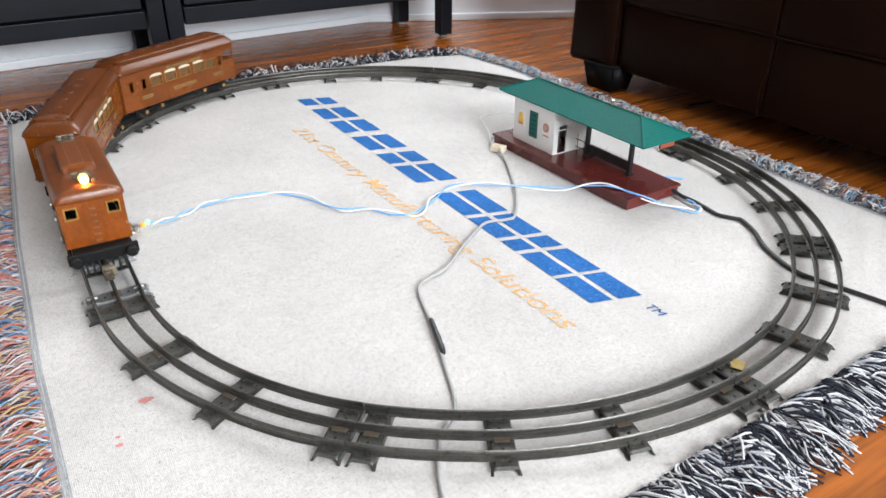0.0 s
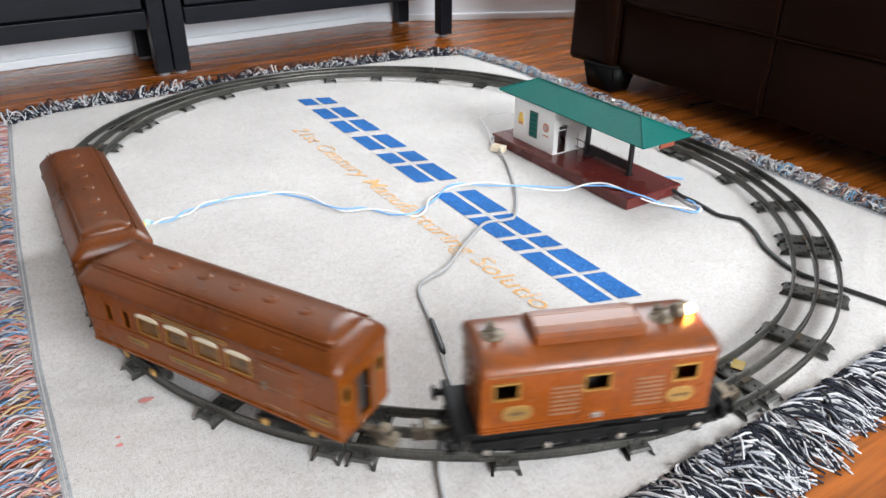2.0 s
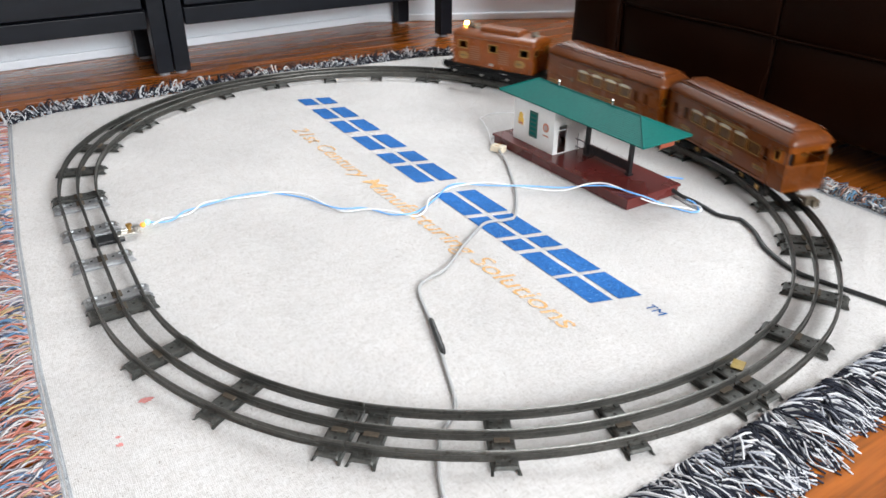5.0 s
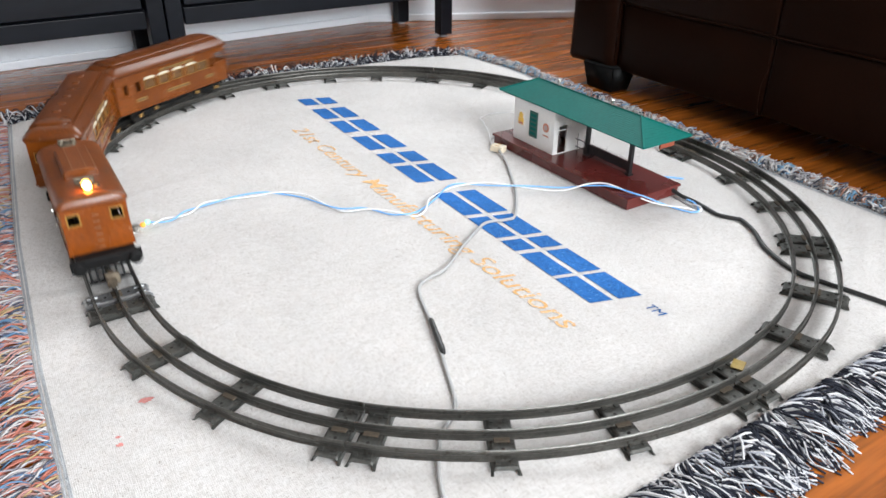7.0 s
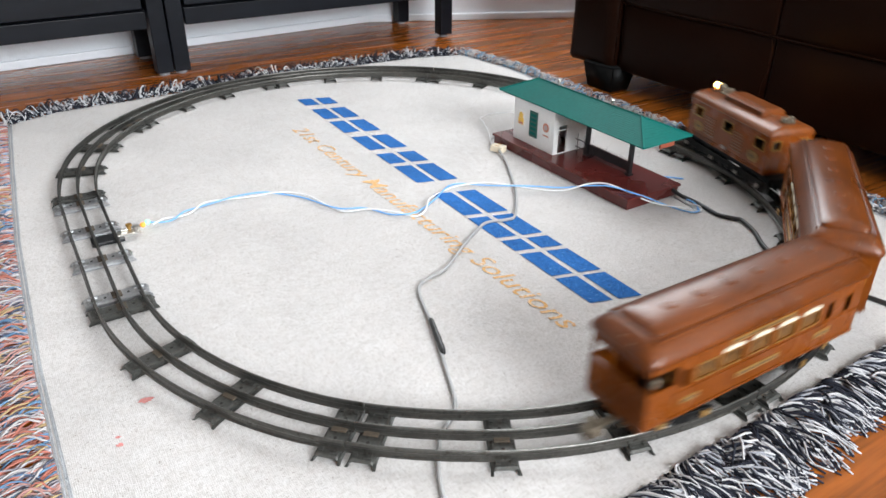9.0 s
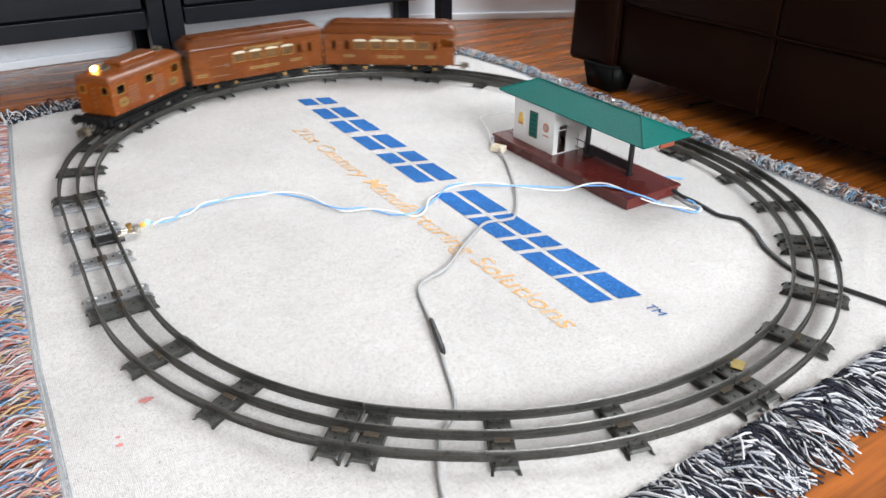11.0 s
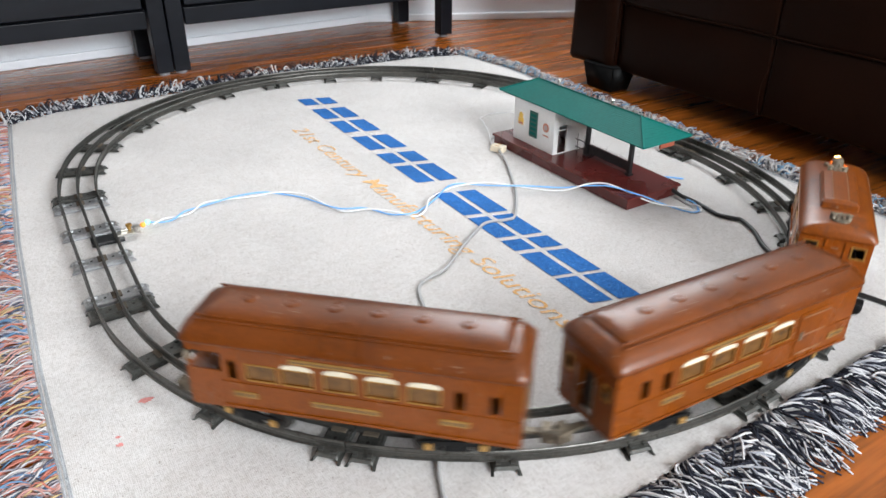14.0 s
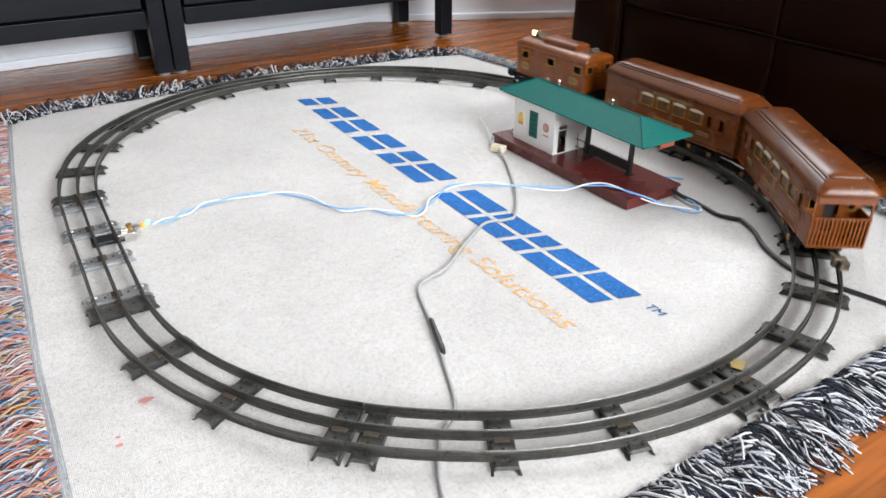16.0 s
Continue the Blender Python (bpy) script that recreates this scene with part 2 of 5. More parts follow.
M = {
    "wood": surf("varnished_oak", (0.27, 0.076, 0.010), 0.26, spec=0.3, vary=0.55, grain=55, patch=6, bump=0.10, obj=0.10, stretch=(0.12, 1.6, 1), coat=0.12),
    "wall": surf("white_wall_paint", (0.78, 0.78, 0.76), 0.6, vary=0.02, bump=0.05),
    # brown chosen for the unseen west wall so that it bounces little light
    "wall_brown": surf("bounce_cutting_wall_brown", (0.20, 0.15, 0.11), 0.7, vary=0.05, bump=0.05),
    "board": surf("white_gloss_trim", (0.80, 0.83, 0.87), 0.3, vary=0.02, bump=0.03),
    # mid grey for the unseen ceiling, to keep its bounced light low
    "ceiling": surf("bounce_cutting_ceiling_grey", (0.42, 0.42, 0.42), 0.8, vary=0.02, bump=0.05),
    "cloth": woven("cream_woven_cotton", (0.665, 0.648, 0.632), (0.30, 0.27, 0.24), 0.06, 0.655, 0.70),
    "blue": woven("blue_woven_cotton", (0.030, 0.165, 0.50), (0.10, 0.28, 0.60), 0.15, 0.60, 0.42),
    "orange": woven("pale_orange_woven_cotton", (0.86, 0.50, 0.20), (0.74, 0.64, 0.52), 0.12, 0.52, 0.78),
    "hem": woven("grey_striped_hem", (0.42, 0.44, 0.46), (0.15, 0.17, 0.2), 0.2),
    "stain": surf("faded_red_stain", (0.55, 0.22, 0.20), 0.95, vary=0.25, grain=500),
    "yarn_bw": strand_material("black_and_white_yarn", [(0.0, (0.008, 0.010, 0.020)), (0.60, (0.56, 0.56, 0.57)), (0.88, (0.30, 0.31, 0.34))]),
    "yarn_mix": strand_material("multicoloured_yarn", [(0.0, (0.42, 0.15, 0.11)), (0.17, (0.48, 0.46, 0.46)), (0.36, (0.07, 0.08, 0.12)),
                                                        (0.48, (0.13, 0.24, 0.38)), (0.58, (0.42, 0.30, 0.15)), (0.66, (0.36, 0.33, 0.36)), (0.85, (0.45, 0.25, 0.22))]),
    "yarn_pale": strand_material("pale_grey_and_coloured_yarn", [(0.0, (0.46, 0.45, 0.45)), (0.30, (0.27, 0.26, 0.27)), (0.50, (0.05, 0.055, 0.08)), (0.60, (0.16, 0.30, 0.44)), (0.72, (0.33, 0.18, 0.13)), (0.86, (0.50, 0.47, 0.44))]),
    "black": surf("black_brown_stained_wood", (0.005, 0.006, 0.009), 0.40, spec=0.16, vary=0.25, grain=60, stretch=(0.2, 1, 1), bump=0.08),
    "glide": surf("grey_plastic_glide", (0.26, 0.26, 0.27), 0.5),
    "leather": surf("dark_brown_leather", (0.0095, 0.0027, 0.0010), 0.36, spec=0.06, vary=0.3, grain=420, patch=5, bump=0.2),
    "thread": surf("brown_stitching", (0.026, 0.010, 0.007), 0.6),
    "foot": surf("black_sofa_foot", (0.004, 0.004, 0.004), 0.5, spec=0.1, vary=0.2),
    "rail": surf("tinplate_rail_tarnished", (0.105, 0.102, 0.093), 0.36, metal=0.8, vary=0.22, grain=260, patch=26, bump=0.2, dirt=(0.06, 0.054, 0.046), dirt_at=0.58),
    "tie": surf("dark_pressed_steel", (0.080, 0.080, 0.073), 0.46, metal=0.55, vary=0.25, grain=300, patch=30, bump=0.2, dirt=(0.04, 0.034, 0.028), dirt_at=0.56),
    "tie_new": surf("bright_pressed_steel", (0.38, 0.385, 0.39), 0.34, metal=0.75, vary=0.2, grain=250, patch=22, bump=0.15, dirt=(0.26, 0.26, 0.25), dirt_at=0.55),
    "fibre": surf("aged_fibre_insulator", (0.085, 0.065, 0.045), 0.8, vary=0.25),
    "paint": surf("orange_brown_enamel", (0.205, 0.048, 0.004), 0.26, spec=0.4, vary=0.2, grain=260, patch=16, bump=0.10, dirt=(0.12, 0.030, 0.006), dirt_at=0.56, spread=0.14, wear=(0.34, 0.20, 0.11)),
    "roof_paint": surf("worn_brown_enamel", (0.118, 0.030, 0.004), 0.30, spec=0.34, vary=0.22, grain=260, patch=10, bump=0.12, dirt=(0.072, 0.022, 0.008), dirt_at=0.52, spread=0.24, coat=0.06, wear=(0.19, 0.12, 0.08)),
    # the worn body enamel again, darkened in colour to tone down roof highlights
    "loco_roof": surf("worn_body_enamel_dimmed_for_roof", (0.170, 0.042, 0.004), 0.34, coat=0.2, spec=0.35, vary=0.22, grain=260, patch=12, bump=0.12, dirt=(0.10, 0.032, 0.012), dirt_at=0.52, spread=0.16, wear=(0.30, 0.20, 0.13)),
    "car_paint": surf("brown_enamel", (0.160, 0.040, 0.003), 0.26, spec=0.4, vary=0.18, grain=260, patch=14, bump=0.09, dirt=(0.085, 0.023, 0.006), dirt_at=0.56, spread=0.18, wear=(0.20, 0.11, 0.06)),
    "rub": surf("rubbed_grey_brown_metal", (0.25, 0.125, 0.065), 0.4, metal=0.3, vary=0.2),
    "brass": surf("tarnished_brass", (0.42, 0.24, 0.06), 0.38, metal=0.7, vary=0.2, dirt=(0.22, 0.14, 0.05), dirt_at=0.6),
    "plate": surf("brass_nameplate", (0.36, 0.21, 0.06), 0.42, metal=0.5, vary=0.2, dirt=(0.20, 0.115, 0.035), dirt_at=0.57),
    "ink": surf("dark_plate_lettering_bar", (0.12, 0.07, 0.03), 0.6),
    "cream": surf("cream_window_shade", (0.62, 0.57, 0.44), 0.5, vary=0.08),
    # clear panes drawn opaque, the lit orange interior put into their colour
    "pane": surf("pane_lit_interior_colour", (0.115, 0.055, 0.016), 0.2, vary=0.4, patch=50),
    # near-black: the shade of insides, recesses and holes put into the colour
    "dark": surf("interior_shade_black", (0.012, 0.009, 0.007), 0.8),
    "black_metal": surf("black_painted_metal", (0.008, 0.008, 0.008), 0.5, metal=0.0, spec=0.12, vary=0.3, dirt=(0.022, 0.019, 0.017), dirt_at=0.64),
    "steel": surf("nickel_plated_steel", (0.50, 0.48, 0.44), 0.3, metal=0.9, vary=0.15, dirt=(0.2, 0.17, 0.12), dirt_at=0.6),
    "wheel": surf("worn_black_wheel", (0.035, 0.033, 0.03), 0.38, metal=0.5, vary=0.3),
    "copper": surf("copper_journal_box", (0.50, 0.29, 0.09), 0.4, metal=0.6, vary=0.2),
    "coupler": surf("dull_tin_coupler", (0.17, 0.14, 0.10), 0.5, metal=0.5, vary=0.3, dirt=(0.06, 0.045, 0.03), dirt_at=0.52),
    "bulb": surf("lit_bulb", (1.0, 0.8, 0.5), 0.3, emit=(1.0, 0.46, 0.07), power=90.0, bump=0),
    "maroon": surf("maroon_plastic", (0.105, 0.017, 0.014), 0.26, vary=0.12, grain=200, bump=0.04),
    "green": surf("green_plastic_shingles", (0.001, 0.112, 0.094), 0.6, spec=0.15, vary=0.1, bump=0.05),
    "white": surf("white_plastic", (0.80, 0.80, 0.78), 0.4, vary=0.03, bump=0.03),
    "poster_y": surf("yellow_poster", (0.80, 0.50, 0.08), 0.5, vary=0.1),
    "poster_r": surf("red_poster_print", (0.55, 0.20, 0.12), 0.5, vary=0.1),
    "poster_b": surf("blue_poster_print", (0.45, 0.36, 0.34), 0.5, vary=0.1),
    "green_d": surf("dark_green_plastic", (0.012, 0.075, 0.06), 0.4, vary=0.1),
    "iron": surf("black_plastic_ironwork", (0.012, 0.012, 0.013), 0.35, vary=0.2),
    "redbrown": surf("red_brown_plastic", (0.28, 0.07, 0.035), 0.4, vary=0.1),
    "wire_w": surf("white_wire_insulation", (0.80, 0.80, 0.80), 0.4, vary=0.04, bump=0),
    "wire_b": surf("blue_wire_insulation", (0.16, 0.43, 0.85), 0.4, vary=0.06, bump=0),
    "wire_g": surf("grey_lamp_cord", (0.36, 0.36, 0.355), 0.45, vary=0.08, bump=0),
    "wire_k": surf("black_cable", (0.012, 0.012, 0.012), 0.4, vary=0.1, bump=0),
    "ivory": surf("ivory_plastic_plug", (0.66, 0.58, 0.44), 0.4, vary=0.06),
    "led_g": surf("lit_green_led", (0.3, 1.0, 0.5), 0.3, emit=(0.25, 1.0, 0.45), power=1.0, bump=0),
    "led_o": surf("amber_led", (0.9, 0.35, 0.05), 0.3, emit=(1.0, 0.35, 0.05), power=0.6, bump=0),
    "yellow": surf("yellow_tape", (0.45, 0.32, 0.08), 0.5, vary=0.2),
}


# ---------------- mesh helpers ----------------
def mesh_of(name, bm, material, smooth=False):
    me = bpy.data.meshes.new(name)
    bm.normal_update()
    bm.to_mesh(me)
    bm.free()
    me.materials.append(material)
    if smooth:
        for poly in me.polygons:
            poly.use_smooth = True
    return me


def part(name, bm, material, parent, label="", smooth=False, at=None):
    me = bm if isinstance(bm, bpy.types.Mesh) else mesh_of(name, bm, material, smooth)
    ob = new(name, me)
    ob.parent = parent
    if at is not None:
        ob.matrix_basis = at
    if label:
        tagged(ob, label)
    return ob


def empty(name, at, label, category, group="", kind=""):
    ob = new(name)
    ob.empty_display_size = 0.02
    ob.matrix_world = at
    return tagged(ob, label, category, group, kind)


def add_box(bm, x0, x1, y0, y1, z0, z1, bevel=0.0):
    v = [bm.verts.new(c) for c in ((x0, y0, z0), (x1, y0, z0), (x1, y1, z0), (x0, y1, z0), (x0, y0, z1), (x1, y0, z1), (x1, y1, z1), (x0, y1, z1))]
    fs = [bm.faces.new([v[i] for i in q]) for q in ((3, 2, 1, 0), (4, 5, 6, 7), (0, 1, 5, 4), (1, 2, 6, 5), (2, 3, 7, 6), (3, 0, 4, 7))]
    if bevel:
        edges = list({e for f in fs for e in f.edges})
        bmesh.ops.bevel(bm, geom=edges, offset=bevel, segments=2, affect="EDGES", profile=0.6)
    return bm


def box(x0, x1, y0, y1, z0, z1, bevel=0.0):
    return add_box(bmesh.new(), x0, x1, y0, y1, z0, z1, bevel)


def add_rod(bm, a, b, r0, r1=None, n=12):
    """A capped round rod from a to b."""
    a, b = Vector(a), Vector(b)
    r1 = r0 if r1 is None else r1
    q = (b - a).to_track_quat("Z", "Y")
    rings = []
    for c, r in ((a, r0), (b, r1)):
        rings.append([bm.verts.new(c + q @ Vector((r * math.cos(t), r * math.sin(t), 0))) for t in [2 * math.pi * i / n for i in range(n)]])
    for i in range(n):
        bm.faces.new((rings[0][i], rings[0][(i + 1) % n], rings[1][(i + 1) % n], rings[1][i]))
    bm.faces.new(rings[0][::-1])
    bm.faces.new(rings[1])
    return bm


def rod(a, b, r0, r1=None, n=12):
    return add_rod(bmesh.new(), a, b, r0, r1, n)


def add_ball(bm, c, r, sz=1.0, u=14, v=9):
    g = bmesh.ops.create_uvsphere(bm, u_segments=u, v_segments=v, radius=r)
    for w in g["verts"]:
        w.co = Vector((w.co.x + c[0], w.co.y + c[1], w.co.z * sz + c[2]))
    return bm


def ball(c, r, sz=1.0):
    return add_ball(bmesh.new(), c, r, sz)


def add_lathe(bm, profile, n=20, at=(0, 0, 0), axis="z"):
    """Turned shape: profile of (radius, height) along the axis."""
    rings = []
    for r, h in profile:
        ring = []
        for i in range(n):
            t = 2 * math.pi * i / n
            c = (r * math.cos(t), r * math.sin(t), h)
            if axis == "y":
                c = (c[0], c[2], c[1])
            if axis == "x":
                c = (c[2], c[0], c[1])
            ring.append(bm.verts.new(Vector(c) + Vector(at)))
        rings.append(ring)
    for a, b in zip(rings, rings[1:]):
        for i in range(n):
            bm.faces.new((a[i], a[(i + 1) % n], b[(i + 1) % n], b[i]))
    bm.faces.new(rings[0][::-1])
    bm.faces.new(rings[-1])
    bmesh.ops.recalc_face_normals(bm, faces=bm.faces)
    return bm


def lathe(profile, n=20, at=(0, 0, 0), axis="z"):
    return add_lathe(bmesh.new(), profile, n, at, axis)


def round_rect(hl, hw, r, n=4):
    r = min(r, hl, hw)
    pts = []
    for cx, cy, a0 in ((hl - r, hw - r, 0), (-hl + r, hw - r, 90), (-hl + r, -hw + r, 180), (hl - r, -hw + r, 270)):
        for i in range(n + 1):
            a = radians(a0 + 90 * i / n)
            pts.append((cx + r * math.cos(a), cy + r * math.sin(a)))
    return pts


def loft(layers, close_bottom=True):
    """Stacked rounded rectangles: (half length, half width, z, corner radius, shift along x)."""
    bm = bmesh.new()
    rings = []
    for hl, hw, z, r, *dx in layers:
        d = dx[0] if dx else 0.0
        rings.append([bm.verts.new((x + d, y, z)) for x, y in round_rect(hl, hw, r)])
    n = len(rings[0])
    for a, b in zip(rings, rings[1:]):
        for i in range(n):
            bm.faces.new((a[i], a[(i + 1) % n], b[(i + 1) % n], b[i]))
    if close_bottom:
        bm.faces.new(rings[0][::-1])
    bm.faces.new(rings[-1])
    return bm


def holed_wall(u0, u1, z0, z1, holes, thick, at, turn):
    """A sheet wall in the u-z plane with rectangular holes through it; at and turn place it (turn about z in degrees)."""
    us = sorted({u0, u1, *[c for h in holes for c in h[:2]]})
    zs = sorted({z0, z1, *[c for h in holes for c in h[2:]]})
    bm = bmesh.new()
    grid = {}
    for k, v in enumerate((0.0, thick)):
        for i, u in enumerate(us):
            for j, z in enumerate(zs):
                grid[k, i, j] = bm.verts.new((u, v, z))

    def solid(i, j):
        if not (0 <= i < len(us) - 1 and 0 <= j < len(zs) - 1):
            return False
        cu, cz = (us[i] + us[i + 1]) / 2, (zs[j] + zs[j + 1]) / 2
        return not any(a < cu < b and c < cz < d for a, b, c, d in holes)
    for i in range(len(us) - 1):
        for j in range(len(zs) - 1):
            if not solid(i, j):
                continue
            bm.faces.new((grid[0, i, j], grid[0, i + 1, j], grid[0, i + 1, j + 1], grid[0, i, j + 1]))
            bm.faces.new((grid[1, i, j + 1], grid[1, i + 1, j + 1], grid[1, i + 1, j], grid[1, i, j]))
            for di, dj, a, b in ((-1, 0, (i, j), (i, j + 1)), (1, 0, (i + 1, j + 1), (i + 1, j)), (0, -1, (i + 1, j), (i, j)), (0, 1, (i, j + 1), (i + 1, j + 1))):
                if not solid(i + di, j + dj):
                    bm.faces.new((grid[(0, *a)], grid[(0, *b)], grid[(1, *b)], grid[(1, *a)]))
    bmesh.ops.delete(bm, geom=[v for v in bm.verts if not v.link_faces], context="VERTS")
    bmesh.ops.recalc_face_normals(bm, faces=bm.faces)
    bm.transform(pose(*at, 0, 0, turn))
    return bm


def frame_ring(u0, u1, z0, z1, w, proud, at, turn):
    """A raised frame round a window."""
    bm = bmesh.new()
    for a, b, c, d in ((u0 - w, u1 + w, z0 - w, z0), (u0 - w, u1 + w, z1, z1 + w), (u0 - w, u0, z0, z1), (u1, u1 + w, z0, z1)):
        add_box(bm, a, b, -proud, 0.0004, c, d)
    bm.transform(pose(*at, 0, 0, turn))
    return bm


def catmull(pts, steps=8):
    pts = [Vector(p) for p in pts]
    pts = [pts[0] * 2 - pts[1]] + pts + [pts[-1] * 2 - pts[-2]]
    out = []
    for i in range(1, len(pts) - 2):
        p0, p1, p2, p3 = pts[i - 1:i + 3]
        for k in range(steps):
            t = k / steps
            out.append(0.5 * ((2 * p1) + (p2 - p0) * t + (2 * p0 - 5 * p1 + 4 * p2 - p3) * t * t + (3 * p1 - p0 - 3 * p2 + p3) * t ** 3))
    out.append(pts[-2])
    return out


def add_tube(bm, pts, r, n=8):
    rings = []
    for i, p in enumerate(pts):
        d = (pts[min(i + 1, len(pts) - 1)] - pts[max(i - 1, 0)]).normalized()
        s = d.cross(Vector((0, 0, 1)))
        s = s.normalized() if s.length > 1e-6 else Vector((1, 0, 0))
        t = s.cross(d)
        rings.append([bm.verts.new(p + s * (r * math.cos(a)) + t * (r * math.sin(a))) for a in [2 * math.pi * k / n for k in range(n)]])
    for a, b in zip(rings, rings[1:]):
        for k in range(n):
            bm.faces.new((a[k], b[k], b[(k + 1) % n], a[(k + 1) % n]))
    bm.faces.new(rings[0])
    bm.faces.new(rings[-1][::-1])
    return bm


# ---------------- the room ----------------
FLOOR = -0.004
X0, X1, Y0, Y1, TOP = -6.2, 2.3, -4.1, 1.269, 2.5
BAY, SKEW = 0.55, 3.0                              # where the bay wall turns off the slightly skewed north wall
NORTH = (X0, Y1 - (BAY - X0) * math.tan(radians(SKEW)), 0)

floor = tagged(new("floor", mesh_of("floor", box(X0, X1, Y0, Y1 + 0.1, FLOOR - 0.05, FLOOR - 0.006), M["wood"])),
               "varnished orange oak strip floor, glossy", "floor", kind="structure")
# never in view; its grey holds back the light from above
ceiling = tagged(new("ceiling", mesh_of("ceiling", box(X0, X1, Y0, Y1 + 0.1, TOP, TOP + 0.08), M["ceiling"])),
                 "plain ceiling out of view, greyed to cut bounced light", "ceiling", kind="structure")


def wall_with_window(name, length, holes, at, turn, paint="wall", label="white painted living room wall"):
    ob = new(name, mesh_of(name, holed_wall(0, length, FLOOR - 0.05, TOP, holes, 0.12, at, turn), M[paint]))
    return tagged(ob, label, "wall", kind="structure")


wall_north = wall_with_window("wall_north", (BAY - X0) / math.cos(radians(SKEW)), [], NORTH, SKEW)
wall_bay = wall_with_window("wall_bay", 1.94, [(0.17, 1.27, 0.9, 2.3)], (BAY, Y1, 0), -25.0)
wall_east = wall_with_window("wall_east", 0.4 - Y0, [], (X1, 0.4, 0), -90)
# the opening is assumed, out of view, for the lamp at the back
wall_south = wall_with_window("wall_south", X1 - X0, [(1.05, 3.25, 0.9, 2.4)], (X1, Y0, 0), 180)
# added out of view: set far off and dark to cut light from the west
wall_west = wall_with_window("wall_west", Y1 - Y0, [], (X0, Y0, 0), 90, "wall_brown", "added wall out of view, far off and dark brown to cut bounced light")


def baseboard(name, length, at, turn):
    bm = bmesh.new()
    add_box(bm, 0, length, -0.014, -0.001, FLOOR, 0.085, 0.003)
    add_box(bm, 0, length, -0.026, -0.0145, FLOOR, 0.019, 0.004)
    bm.transform(pose(*at, 0, 0, turn))
    tagged(new(name, mesh_of(name, bm, M["board"])), "white painted baseboard with quarter-round shoe", "baseboard", kind="structure")


baseboard("baseboard", (BAY - X0) / math.cos(radians(SKEW)) - 0.006, NORTH, SKEW)
baseboard("baseboard", 1.92, (BAY, Y1, 0), -25.0)


# ---------------- track path ----------------
R, LS, GAUGE = 0.5207, 0.3414, 0.0287
PER = 2 * math.pi * R + 2 * LS


# how far the laid track strays outward from a true oval: (arc length, millimetres)
STRAY = [(0.0, -2.5), (0.13, 0.0), (0.36, 1.8), (0.68, 1.5), (0.87, -1.5), (1.10, -2.5), (1.22, -1.0), (1.37, 1.6), (1.50, 0.0), (1.66, 2.0), (1.80, 3.5), (2.0, 3.0), (2.35, 0.0), (3.70, 0.0), (3.88, -3.5), (3.9545, -2.5)]


def stray(s):
    for (a, p), (b, q) in zip(STRAY, STRAY[1:]):
        if s <= b:
            u = (1 - math.cos(math.pi * (s - a) / (b - a))) / 2
            return 0.001 * (p + (q - p) * u)
    return 0.001 * STRAY[-1][1]


def path(s, off=0.0):
    """Point of the laid track at arc length s along its centre line, off metres outward."""
    s %= PER
    q = R + off + stray(s)
    if s < LS:
        return Vector((-q, LS / 2 - s, 0))
    s -= LS
    if s < math.pi * R:
        a = math.pi + s / R
        return Vector((q * math.cos(a), -LS / 2 + q * math.sin(a), 0))
    s -= math.pi * R
    if s < LS:
        return Vector((q, -LS / 2 + s, 0))
    a = (s - LS) / R
    return Vector((q * math.cos(a), LS / 2 + q * math.sin(a), 0))


RAIL_TOP = 0.0200
RAIL_PROFILE = [(-0.00234, 0.0077), (-0.00234, 0.0084), (-0.00061, 0.0092), (-0.00061, 0.014), (-0.00136, 0.0152), (-0.00156, 0.0172), (-0.00122, 0.019), (-0.00048, 0.0198),
                (0.00048, 0.0198), (0.00122, 0.019), (0.00156, 0.0172), (0.00136, 0.0152), (0.00061, 0.014), (0.00061, 0.0092), (0.00234, 0.0084), (0.00234, 0.0077)]


def rail_mesh(s0, s1, off):
    bm = bmesh.new()
    n = max(4, int((s1 - s0) / 0.022))
    rings = []
    for i in range(n + 1):
        s = s0 + (s1 - s0) * i / n
        c = path(s, off)
        o = (path(s, off + 0.01) - c) / 0.01
        rings.append([bm.verts.new(c + o * a + Vector((0, 0, z))) for a, z in RAIL_PROFILE])
    k = len(RAIL_PROFILE)
    for a, b in zip(rings, rings[1:]):
        for j in range(k):
            bm.faces.new((a[j], a[(j + 1) % k], b[(j + 1) % k], b[j]))
    bm.faces.new(rings[0][::-1])
    bm.faces.new(rings[-1])
    bmesh.ops.recalc_face_normals(bm, faces=bm.faces)
    return bm


